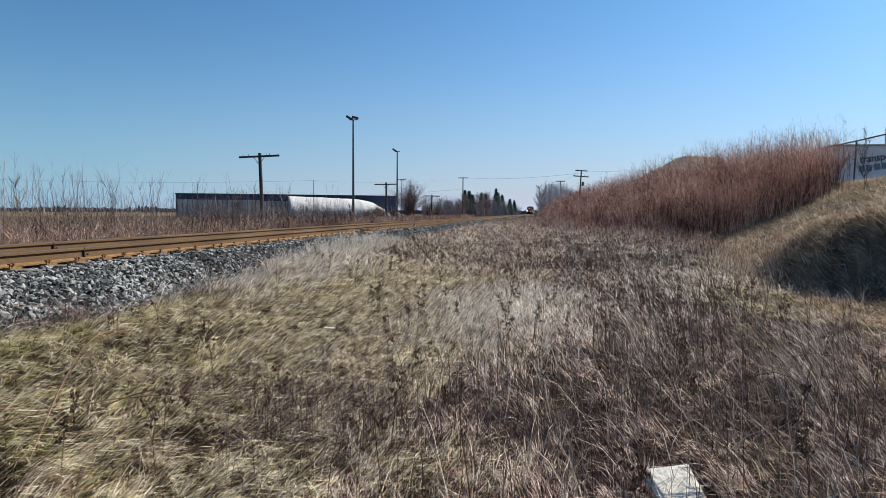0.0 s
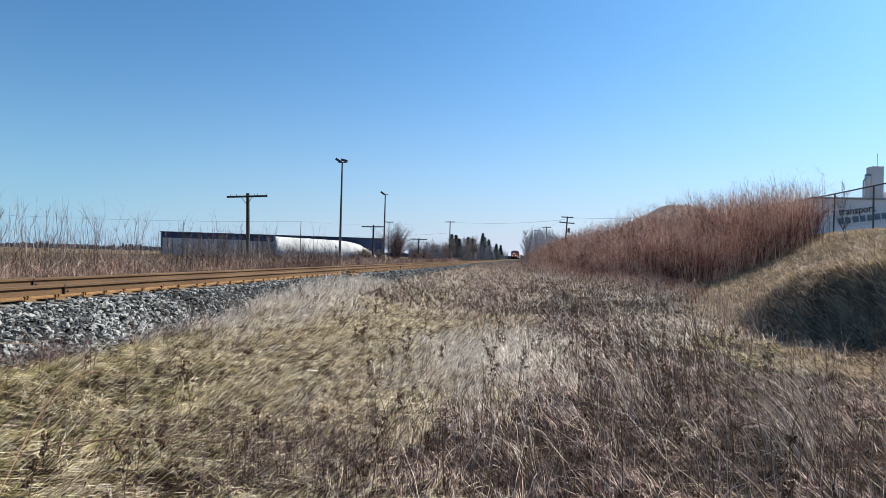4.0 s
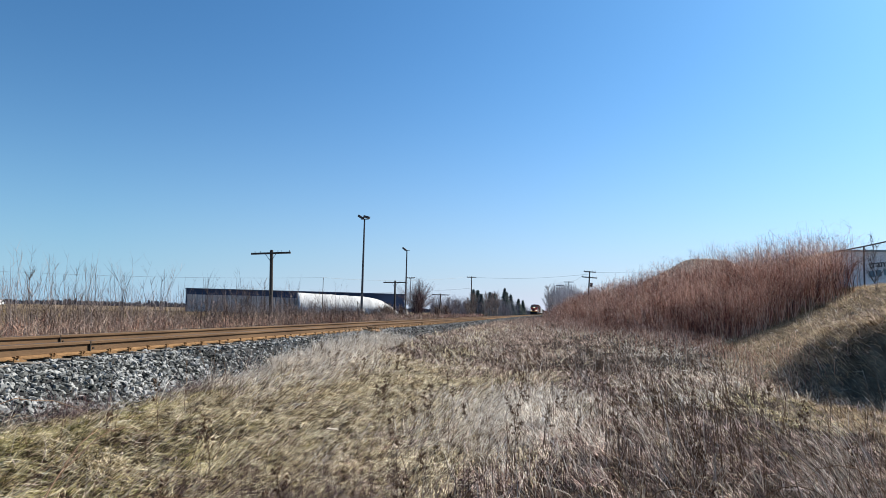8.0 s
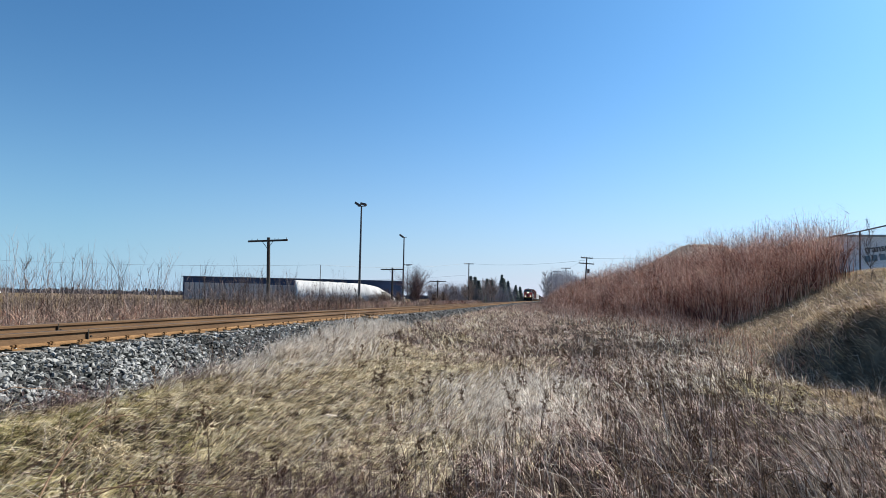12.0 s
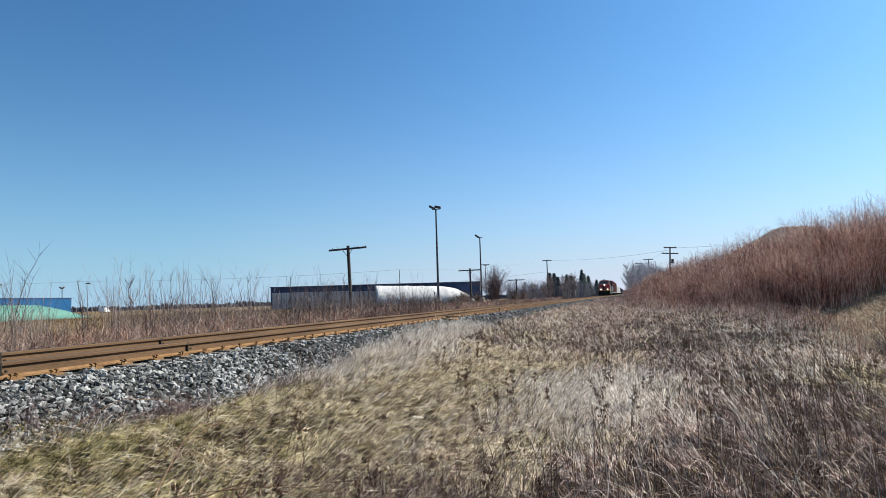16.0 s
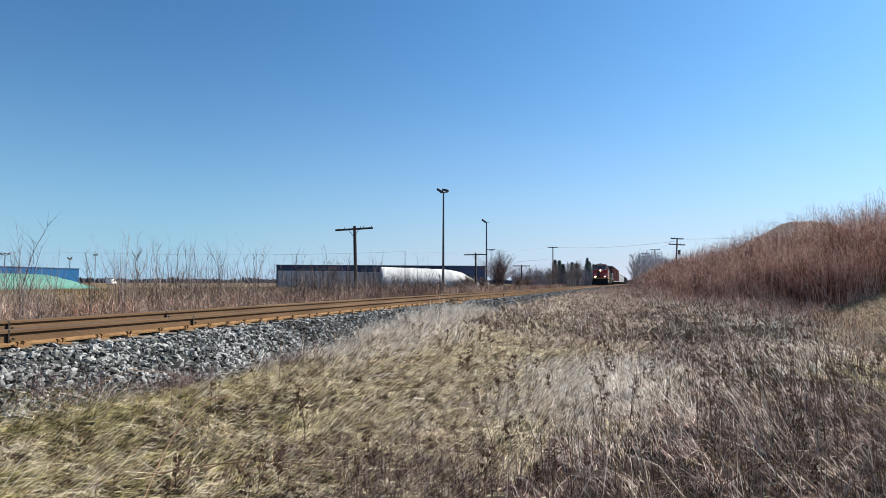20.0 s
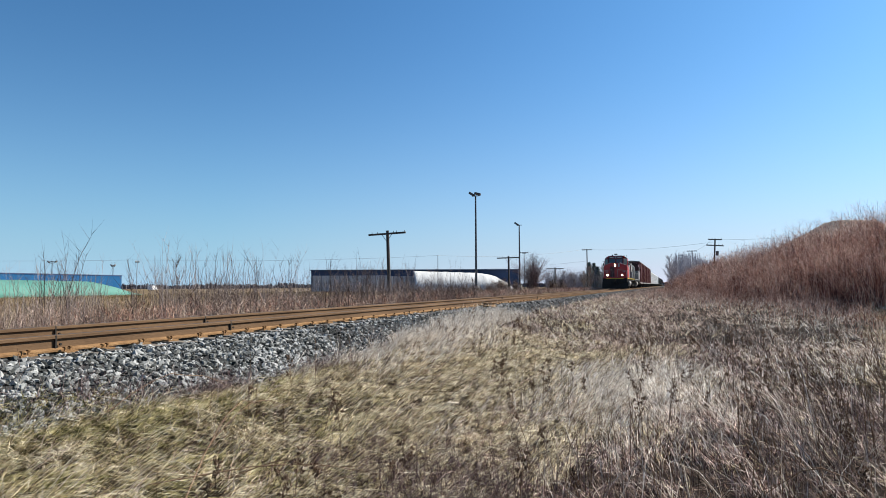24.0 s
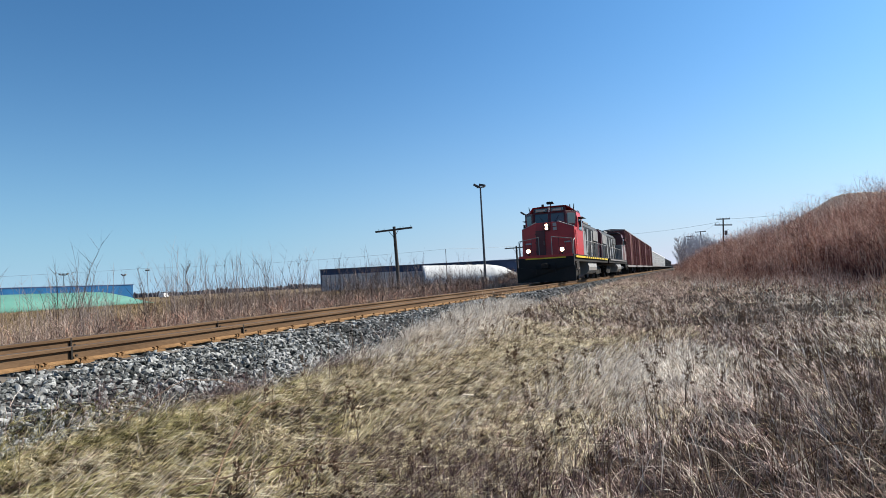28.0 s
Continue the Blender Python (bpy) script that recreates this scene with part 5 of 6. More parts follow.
def make_tower(x, y, w, top, side, label):
    t = thing("silo_tower", pose(x, y, 2.5), label, "tower", "towers behind the warehouse")
    part("shaft", box(bmesh.new(), -w, w, -w, w, 0, top - 2.5, 0.05), "silo", t)
    if side:
        part("annex", tube(bmesh.new(), (-w - 0.3, -0.3, 0), (-w - 0.3, -0.3, top - 3.9), 0.42, sides=20), "silo", t)
        part("cap", box(bmesh.new(), -w - 0.6, -w, -0.5, 0.0, top - 3.9, top - 3.6), "galv", t)
        part("pipe", tube(bmesh.new(), (-w - 1.0, -0.5, 0), (-w - 1.0, -0.5, top - 4.6), 0.09), "galv", t)
        part("pipe_bend", tube(bmesh.new(), (-w - 1.0, -0.5, top - 4.6), (-w - 0.4, -0.5, top - 4.0), 0.09), "galv", t)
        part("aerial", tube(bmesh.new(), (0.3, 0, top - 2.5), (0.3, 0, top - 0.5), 0.03), "galv", t)
    else:
        part("low_block", box(bmesh.new(), -w - 0.6, w + 0.6, -w - 1, w, 0, top - 4.2, 0.05), "silo", t)
    return t


make_tower(50.0, 98.5, 0.8, 16.2, True, "tall grey silo tower with a side pipe behind the warehouse")
make_tower(53.2, 98.5, 0.95, 14.3, False, "lower grey silo tower on a block behind the warehouse")


def make_fence():
    f = thing("chain_link_fence", pose(0, 0, 0), "chain-link fence on the bank top with a dark top rail", "fence")
    tops = []
    for k, (x, y) in enumerate(((14.6, 41.5), (14.8, 37.8), (14.95, 34.2), (15.0, 30.6), (15.0, 27.0), (15.0, 23.4))):
        x += 0.5
        e = Vector((x - 0.06 * (k % 2), y - 0.10, 5.24))
        part("post", tube(bmesh.new(), (x, y, float(ground_z(x, y)) - 0.1), e, 0.04, sides=8), "lamp_steel", f)
        tops.append(e)
    for a, b in zip(tops, tops[1:]):
        part("top_rail", tube(bmesh.new(), a, b, 0.035, sides=8), "lamp_steel", f)
        sa, sb, n = [], [], 30
        for k in range(n + 14):
            for sgn in (0, 1):
                t0, t1 = ((k - 14) / n, k / n) if not sgn else (k / n, (k - 14) / n)
                c0, c1 = max(0, min(1, t0)), max(0, min(1, t1))
                if abs(c1 - c0) > 1e-4:
                    sa.append(a.lerp(b, c0) - Vector((0, 0, 1.75 * (c0 - t0) / (t1 - t0))))
                    sb.append(a.lerp(b, c1) - Vector((0, 0, 1.75 * (c1 - t0) / (t1 - t0))))
        w = rods("mesh_wire", np.array(sa), np.array(sb), np.full(len(sa), 0.0022), np.full(len(sa), 0.0022), "galv", 3)
        w.parent = f
    return f


make_fence()


# ---- small things on the verge ----
def make_litter():
    bm = box(bmesh.new(), -0.132, 0.132, -0.12, 0.12, 0.0, 0.07, 0.01)
    for v in bm.verts:
        v.co += Vector((random.uniform(-0.022, 0.022), random.uniform(-0.02, 0.02), random.uniform(-0.012, 0.012)))
    x, y = 0.745, 3.53
    ob = part("foam_block", bm, "block_white")
    ob.matrix_world = pose(x, y, float(ground_z(x, y)) + 0.03, 36, -2, 18)
    tagged(ob, "broken white block half sunk in the dead grass", "block")
    bm = box(bmesh.new(), -0.13, 0.13, -0.035, 0.035, 0, 0.04, 0.01)
    for v in bm.verts:
        v.co += Vector((random.uniform(-0.03, 0.03), random.uniform(-0.012, 0.012), random.uniform(-0.008, 0.012)))
    ob = part("wood_scrap", bm, "grey_wood")
    ob.matrix_world = pose(-4.92, 4.5, 0.47, -8, 14, 35)
    tagged(ob, "weathered grey scrap of wood at the foot of the stones", "wood")
    bm = box(bmesh.new(), -0.07, 0.07, -0.03, 0.03, 0, 0.02, 0.008)
    x, y = -2.56, 7.34
    ob = part("litter_scrap", bm, "plastic")
    ob.matrix_world = pose(x, y, float(ground_z(x, y)) + 0.05, 6, 4, 10)
    tagged(ob, "small pale scrap of litter lying on flattened grass", "litter")


make_litter()


def make_scrap_pile(x, y, z):
    """Old rusty tie plates thrown down on the shoulder of the track."""
    r = random.Random(63)
    t = thing("scrap_pile", pose(x, y, z), "heap of rusty orange tie plates beside the track", "scrap metal")
    for k in range(14):
        bm = box(bmesh.new(), -0.17, 0.17, -0.09, 0.09, 0, 0.022, 0.004)
        bm.transform(pose(r.gauss(0, 0.13), r.gauss(0, 0.38), 0.01 + 0.012 * k * r.random(), r.uniform(-16, 16), r.uniform(-16, 16), r.uniform(0, 180)))
        part("tie_plate", bm, "rust", t)


make_scrap_pile(-5.75, 19.8, TIE_TOP - 0.01)


def make_fallen_stalk(a, b, rise, seed):
    """A long dark stalk that has toppled and arches over the grass."""
    r = random.Random(seed)
    za, zb = (float(ground_z(*p)) + 0.04 for p in (a, b))
    pts = [Vector((a[0] + (b[0] - a[0]) * t, a[1] + (b[1] - a[1]) * t, za + (zb - za) * t + rise * math.sin(math.pi * min(1, t * 1.15) / 1.15) + r.gauss(0, 0.008))) for t in [k / 9 for k in range(10)]]
    segs = [(pts[k], pts[k + 1], 0.0055 - 0.0004 * k, 0.0055 - 0.0004 * (k + 1)) for k in range(9)]
    for k in (4, 5, 6, 7, 8):
        way = (pts[k + 1] - pts[k]).normalized() + Vector((r.gauss(0, 0.4), r.gauss(0, 0.4), r.uniform(0, 0.5)))
        segs.append((pts[k], pts[k] + way.normalized() * r.uniform(0.08, 0.22), 0.0026, 0.0012))
    t = thing("fallen_stalk", pose(0, 0, 0), "long dark dry stalk fallen over the grass", "weed", "fallen stalks on the verge")
    for nm, some in (("stem", segs[:9]), ("side_twig", segs[9:])):
        tagged(rods(nm, *arrays(some), "weed", 5), kind="stuff").parent = t


for k, (a, b, rise) in enumerate((((-2.75, 2.95), (-3.85, 5.3), 0.34), ((-3.45, 4.0), (-3.55, 5.4), 0.25), ((-3.0, 3.7), (-2.3, 4.25), 0.16), ((-3.2, 3.2), (-1.9, 4.6), 0.14), ((-4.6, 4.0), (-4.3, 5.6), 0.3), ((1.15, 3.35), (0.45, 4.6), 0.5), ((1.9, 3.9), (1.35, 5.0), 0.45), ((0.55, 3.2), (0.0, 4.6), 0.3), ((2.4, 4.4), (1.7, 5.4), 0.5))):
    make_fallen_stalk(a, b, rise, 900 + k)


# ---- distance ----
def make_far_wood():
    q = np.random.default_rng(61)
    n = 13000
    az = q.uniform(radians(-75), radians(80), n)
    d = q.uniform(560, 1150, n)
    x, y = -d * np.sin(az), d * np.cos(az)
    h = q.uniform(2.2, 4.2, n) * (1 + 0.3 * swell(az * 100, d / 50, 12, 6)) + 1.2 * (q.random(n) < 0.04)
    a = np.stack([x, y, 0 * x], 1)
    b = a + np.stack([q.normal(0, 0.4, n), 0 * x, h], 1)
    r0 = q.uniform(0.8, 2.2, n)
    r1 = r0 * q.uniform(0.2, 0.7, n)
    tagged(rods("far_wood", a, b, r0, r1, "far_wood", 3), "distant leafless woodland along the horizon", "woods", kind="stuff")


make_far_wood()


def make_van(x, y):
    v = thing("parked_van", pose(x, y, float(ground_z(x, y)), 0, 0, 25), "white van parked far across the field", "van")
    part("body", side_prism(bmesh.new(), [(-2.6, 0.45), (2.6, 0.45), (2.6, 1.2), (1.9, 1.35), (1.3, 2.1), (-2.5, 2.2), (-2.6, 1.9)], -0.95, 0.95), "van_white", v)
    for yy in (-1.6, 1.6):
        for xx in (-0.97, 0.85):
            part("wheel", tube(bmesh.new(), (xx, yy, 0.35), (xx + 0.12, yy, 0.35), 0.35, sides=16), "under", v)
    part("side_window", box(bmesh.new(), 0.952, 0.965, 0.2, 1.3, 1.35, 1.95), "glass", v)


make_van(-200, 200)


# ---- train ----
def wheelset(parent, y, r=0.508, z=None):
    """An axle with two flanged wheels, turning about its own middle."""
    bm = bmesh.new()
    tube(bm, (-0.8, 0, 0), (0.8, 0, 0), 0.09, sides=10)
    for s in (-1, 1):
        tube(bm, (s * 0.70, 0, 0), (s * 0.83, 0, 0), r, r * 0.985, 24)
        tube(bm, (s * 0.68, 0, 0), (s * 0.71, 0, 0), r + 0.028, sides=24)
        for k in range(4):
            a = k * math.pi / 2
            tube(bm, (s * 0.835, 0.28 * math.cos(a), 0.28 * math.sin(a)), (s * 0.85, 0.28 * math.cos(a), 0.28 * math.sin(a)), 0.06, sides=8)
    w = part("wheelset", bm, "under", parent)
    w.location = (0, y, r)
    return w


def bogie(parent, y, gap):
    bm = bmesh.new()
    for s in (-1, 1):
        side_prism(bm, [(y - gap / 2 - 0.55, 0.42), (y - gap / 2 - 0.5, 0.78), (y - 0.6, 0.92), (y + 0.6, 0.92), (y + gap / 2 + 0.5, 0.78), (y + gap / 2 + 0.55, 0.42), (y + 0.7, 0.32), (y - 0.7, 0.32)], s * 0.98 - 0.09, s * 0.98 + 0.09)
        for k in (-1, 1):
            box(bm, s * 1.0 - 0.12, s * 1.0 + 0.12, y + k * gap / 2 - 0.18, y + k * gap / 2 + 0.18, 0.36, 0.72, 0.03)
    box(bm, -0.95, 0.95, y - 0.25, y + 0.25, 0.5, 0.95)
    return part("truck_frame", bm, "under", parent)


def handrail(parent, pts, r=0.022, material="loco_white"):
    bm = bmesh.new()
    for a, b in zip(pts, pts[1:]):
        tube(bm, a, b, r, sides=6)
    return part("handrail", bm, material, parent)


WHEELS = []


def make_locomotive(cab_colour, lit, label):
    """Wide-nosed road switcher, front at y = 0, running towards -y; z from the rail top."""
    t = thing("locomotive", pose(0, 0, 0), label, "locomotive", "locomotives of the train")
    # frame and pilot
    part("underframe", box(bmesh.new(), -1.45, 1.45, 0.35, 17.7, 1.18, 1.5), "under", t)
    part("walkway", box(bmesh.new(), -1.52, 1.52, 0.15, 17.9, 1.5, 1.56), "loco_black", t)
    for s in (-1, 1):
        part("side_stripe", box(bmesh.new(), s * 1.50 - 0.025, s * 1.50 + 0.025, 1.0, 17.2, 1.39, 1.5), "yellow" if lit else "loco_grey", t, "yellow stripe along the sill" if lit else "")
    part("front_stripe", box(bmesh.new(), -1.1, 1.08, 0.05, 0.16, 1.38, 1.45), "yellow" if lit else "loco_grey", t, "yellow stripe across the front sill" if lit else "")
    for s in (-1, 1):
        for k in range(12 if lit else 0):
            part("stripe_dash", side_prism(bmesh.new(), [(4.6 + k, 1.388), (4.85 + k, 1.388), (5.0 + k, 1.502), (4.75 + k, 1.502)], s * 1.53 - 0.008, s * 1.53 + 0.008), "loco_black", t, "black slanted dash on the yellow stripe")
    part("front_apron", box(bmesh.new(), -1.46, 1.46, 0.085, 0.117, 1.455, 1.60, 0.005), cab_colour, t)
    part("pilot", box(bmesh.new(), -1.52, 1.52, 0.12, 0.4, 0.62, 1.5, 0.02), "loco_black", t)
    bm = bmesh.new()
    prism_pts = [(-1.6, 0.08), (1.6, 0.08), (1.6, 0.95), (0.5, 0.8), (-0.5, 0.8), (-1.6, 0.95)]
    prism(bm, prism_pts, 0.0, 0.1)
    for v in bm.verts:
        v.co.y -= 0.35 * (1 - abs(v.co.x) / 1.5) * (1 - v.co.z)
    part("snowplough", bm, "loco_black", t, "black snowplough below the pilot")
    part("coupler", box(bmesh.new(), -0.16, 0.16, -0.5, 0.2, 0.82, 1.1, 0.05), "under", t)
    for x in (-0.55, 0.5):
        part("air_hose", tube(bmesh.new(), (x, 0.05, 1.1), (x + 0.05, -0.12, 0.55), 0.03, sides=6), "under", t)
    for s in (-1, 1):
        for k in range(3):
            part("step", box(bmesh.new(), s * 1.36 - 0.2, s * 1.36 + 0.2, 0.42, 0.8, 0.35 + 0.36 * k, 0.39 + 0.36 * k), "under", t)
    # nose with chamfered cheeks, full width
    bm = bmesh.new()
    plan = [(-1.5, 2.4), (-1.5, 1.15), (-0.62, 0.85), (0.62, 0.85), (1.5, 1.15), (1.5, 2.4)]
    low = [bm.verts.new((x, y, 1.56)) for x, y in plan]
    high = [bm.verts.new((x * 0.985, y + 0.06 + 0.05 * (abs(x) < 1), 3.18 if abs(x) > 1 else 3.52)) for x, y in plan]
    for k in range(6):
        j = (k + 1) % 6
        bm.faces.new((low[k], low[j], high[j], high[k]))
    bm.faces.new(low[::-1])
    for f in ((0, 1, 2), (0, 2, 3), (0, 3, 5), (3, 4, 5)):
        bm.faces.new([high[k] for k in f])
    bmesh.ops.recalc_face_normals(bm, faces=bm.faces)
    bmesh.ops.bevel(bm, geom=bm.edges[:], offset=0.03, segments=2, affect="EDGES", profile=0.5)
    nose = part("nose", bm, cab_colour, t)
    door = part("nose_door", box(bmesh.new(), -0.62, -0.10, 0.815, 0.85, 1.62, 3.05, 0.01), "red_dark", nose, "sooty dark red nose door")
    part("door_handle", tube(bmesh.new(), (-0.17, 0.79, 2.2), (-0.17, 0.79, 2.42), 0.014, sides=6), "loco_grey", door)
    for z in (1.85, 2.35, 2.85):
        part("hinge", box(bmesh.new(), -0.66, -0.60, 0.80, 0.84, z - 0.05, z + 0.05, 0.005), "red_dark", door)
    for s in (-1, 1):
        for k in range(4):
            part("grab_iron", tube(bmesh.new(), (s * 1.515, 1.35, 1.85 + 0.32 * k), (s * 1.515, 1.75, 1.85 + 0.32 * k), 0.013, sides=5), "loco_white", nose)
    # cab with slanted windscreen and chamfered roof
    bm = bmesh.new()
    secs = [(1.5, 1.56), (1.5, 3.75), (1.38, 4.2), (0.95, 4.54), (-0.95, 4.54), (-1.38, 4.2), (-1.5, 3.75), (-1.5, 1.56)]
    prism(bm, secs, 1.75, 4.3)
    for v in bm.verts:
        if v.co.y < 2:
            v.co.y += 0.22 * max(0, (v.co.z - 3.2)) + (0.55 if abs(v.co.x) > 1.3 else 0.0) * (v.co.z > 2)
    bmesh.ops.recalc_face_normals(bm, faces=bm.faces)
    cab = part("cab", bm, cab_colour, t)
    # front windows: two in the middle, two slanting at the corners
    for x0, x1, y0, y1 in ((-0.84, -0.09, 1.93, 1.80), (0.09, 0.84, 1.80, 1.93)):
        bm = bmesh.new()
        box(bm, x0, x1, 0, 0.05, 3.54, 4.12, 0.03)
        bm.transform(Matrix.Translation((0, 1.76, 0)) @ Matrix.Translation((0, 0.10, 3.5)) @ Matrix.Rotation(radians(-10), 4, "X") @ Matrix.Translation((0, 0, -3.5)))
        part("windscreen", bm, "glass", cab, "dark glass windscreen")
    for s in (-1, 1):
        bm = box(bmesh.new(), -0.30, 0.30, -0.06, 0.075, 3.40, 4.06, 0.03)
        bm.transform(Matrix.Translation((s * 1.17, 2.10, 0)) @ Matrix.Rotation(radians(52 * s), 4, "Z"))
        part("corner_window", bm, "glass", cab, "dark glass corner window")
        for y0, y1 in ((2.75, 3.35), (3.45, 4.0)):
            part("side_window", box(bmesh.new(), s * 1.5 - 0.03, s * 1.5 + 0.03, y0, y1, 3.05, 3.72, 0.01), "glass", cab, "dark glass side window")
        part("number_board", box(bmesh.new(), s * 0.46 - 0.34, s * 0.46 + 0.34, 1.88, 2.2, 4.21, 4.42, 0.02), "glass", cab, "dark number board")
        part("board_digits", box(bmesh.new(), s * 0.46 - 0.24, s * 0.46 + 0.24, 1.868, 1.879, 4.27, 4.36), "lens_off", cab, "pale bar on the number board")
        part("window_visor", box(bmesh.new(), s * 1.62 - 0.13, s * 1.62 + 0.13, 2.7, 4.1, 3.80, 3.83, 0.005), "loco_black", cab, "dark visor over the side windows")
        part("wiper", tube(bmesh.new(), (s * 0.30, 1.83, 3.56), (s * 0.55, 1.86, 3.95), 0.010, sides=5), "loco_black", cab)
        part("roof_antenna", tube(bmesh.new(), (s * 1.25, 2.75, 4.25), (s * 1.32, 2.7, 4.66), 0.035, 0.02, 6), "loco_black", cab)
        part("mirror", box(bmesh.new(), s * 1.62 - 0.06, s * 1.62 + 0.06, 2.55, 2.6, 3.2, 3.6, 0.01), "loco_black", cab)
    bm = box(bmesh.new(), -0.92, 0.92, 0.02, 0.07, 3.42, 4.48, 0.01)
    bm.transform(Matrix.Translation((0, 1.86, 3.5)) @ Matrix.Rotation(radians(-10), 4, "X") @ Matrix.Translation((0, 0, -3.5)))
    part("window_band", bm, "red_dark", cab, "dark red band round the windscreen")
    for s in (-1, 1):
        bm = box(bmesh.new(), -0.40, 0.40, -0.04, 0.055, 3.22, 4.18, 0.01)
        bm.transform(Matrix.Translation((s * 1.175, 2.115, 0)) @ Matrix.Rotation(radians(52 * s), 4, "Z"))
        part("window_surround", bm, "red_dark", cab, "dark red window surround")
        bm = tube(bmesh.new(), (s * 1.475, 1.24, 3.20), (s * 0.61, 0.97, 3.54), 0.022, sides=6)
        part("nose_trim", bm, "loco_white", nose, "thin white edge line on the nose")
    part("roof_cover", prism(bmesh.new(), [(1.40, 4.17), (1.40, 4.22), (0.96, 4.56), (-0.96, 4.56), (-1.40, 4.22), (-1.40, 4.17)], 2.46, 4.32), "red_dark", cab, "dark red cab roof")
    part("flag_strip", box(bmesh.new(), -0.05, 0.05, 1.855, 1.895, 4.18, 4.46, 0.005), "loco_white", cab, "white and red strip between the number boards")
    part("rear_visor", box(bmesh.new(), -1.3, 1.3, 4.2, 4.75, 4.30, 4.36, 0.01), "loco_black", cab)
    part("roof_hatch", box(bmesh.new(), -0.8, 0.8, 2.4, 4.1, 4.52, 4.60, 0.03), "red_dark" if lit else "loco_black", cab)
    bm = bmesh.new()
    for x, yy, ln in ((-0.12, 2.3, 0.5), (0.0, 2.25, 0.6), (0.12, 2.3, 0.45)):
        tube(bm, (x, yy + ln, 4.78), (x, yy, 4.78), 0.03, 0.08, 10)
    tube(bm, (0, 2.6, 4.56), (0, 2.6, 4.80), 0.03)
    box(bm, -0.2, 0.2, 2.57, 2.63, 4.72, 4.76)
    part("horn", bm, "loco_black", cab)
    part("beacon", tube(bmesh.new(), (-0.45, 2.5, 4.55), (-0.45, 2.5, 4.74), 0.09, 0.07, 12), "loco_black", cab)
    part("antenna", tube(bmesh.new(), (1.0, 3.2, 4.4), (1.0, 3.2, 4.70), 0.05, 0.02, 8), "loco_black", cab)
    # lights
    bm = box(bmesh.new(), -0.20, 0.20, 0.83, 0.90, 3.02, 3.46, 0.02)
    bezel = part("headlight_housing", bm, "red_dark" if lit else "loco_black", nose)
    for z in (3.14, 3.34):
        part("headlight", tube(bmesh.new(), (0, 0.815, z), (0, 0.84, z), 0.075, sides=16), "headlight" if lit else "lens_off", bezel, "bright round headlight" if lit else "")
    for x in (-0.92, 0.92):
        can = part("ditch_light_housing", tube(bmesh.new(), (x, 0.3, 1.86), (x, 0.08, 1.86), 0.12, sides=16), "red_dark", t)
        part("ditch_light", tube(bmesh.new(), (x, 0.085, 1.86), (x, 0.06, 1.86), 0.105, sides=16), "headlight" if lit else "lens_off", can, "bright round ditch light" if lit else "")
        part("ditch_light_post", box(bmesh.new(), x - 0.04, x + 0.04, 0.18, 0.26, 1.56, 1.75), "loco_black", t)
    if lit:
        for z in (3.02, 3.26):
            part("emblem", box(bmesh.new(), 0.36, 0.56, 0.838, 0.857, z, z + 0.19), "loco_white", nose, "small white emblem on the nose")
        for s in (-1, 1):
            part("nose_bar", box(bmesh.new(), s * 1.05 - 0.2, s * 1.05 + 0.2, 0.985, 1.0, 2.28, 2.36), "loco_white", nose, "small white marking")
    # handrails on the front platform
    for s in (-1, 1):
        handrail(t, [(s * 1.45, 0.2, 1.56), (s * 1.45, 0.2, 2.45), (s * 0.35, 0.2, 2.62), (s * 0.35, 0.2, 1.56)], material="loco_black" if not lit else "loco_grey")
        for x in (0.75, 1.1):
            handrail(t, [(s * x, 0.2, 1.56), (s * x, 0.2, 2.54)], 0.016, "loco_black" if not lit else "red_dark")
        handrail(t, [(s * 1.46, 0.45, 0.5), (s * 1.48, 0.5, 2.35), (s * 1.5, 1.0, 2.5)])
    # long hood
    bm = bmesh.new()
    prism(bm, [(-0.9, 1.56), (-0.9, 3.75), (-0.7, 4.05), (0.7, 4.05), (0.9, 3.75), (0.9, 1.56)], 4.3, 17.2)
    hood = part("long_hood", bm, "loco_black", t)
    for k, y0 in enumerate((5.7, 7.9, 10.1, 12.3)):
        for s in (-1, 1):
            bm = side_prism(bmesh.new(), [(y0, 1.62), (y0 + 0.75, 1.62), (y0 + 1.45, 3.62), (y0 + 0.7, 3.62)], s * 0.915 - 0.018, s * 0.915 + 0.018)
            part("paint_band", bm, "hood_grey", hood, "slanted dusty pale paint band")
    for s in (-1, 1):
        for k in range(11):
            y0 = 4.6 + 1.12 * k
            part("hood_door", box(bmesh.new(), s * 0.925 - 0.012, s * 0.925 + 0.012, y0 + 0.03, y0 + 0.07, 1.65, 3.6), "loco_black", hood)
        part("intake_grille", box(bmesh.new(), s * 0.93 - 0.03, s * 0.93 + 0.03, 5.6, 8.6, 3.1, 3.7, 0.01), "loco_black", hood, "dark intake grille")
        part("radiator_grille", box(bmesh.new(), s * 0.93 - 0.03, s * 0.93 + 0.03, 13.9, 16.8, 2.9, 3.7, 0.01), "loco_grey", hood)
        part("cab_side_panel", box(bmesh.new(), s * 1.505 - 0.012, s * 1.505 + 0.012, 1.5, 2.6, 1.6, 3.0), "red" if lit else "loco_white", t)
        part("equipment_box", box(bmesh.new(), s * 1.2 - 0.3, s * 1.2 + 0.3, 4.35, 5.5, 1.56, 3.1, 0.03), "hood_grey", t, "dusty grey equipment box behind the cab")
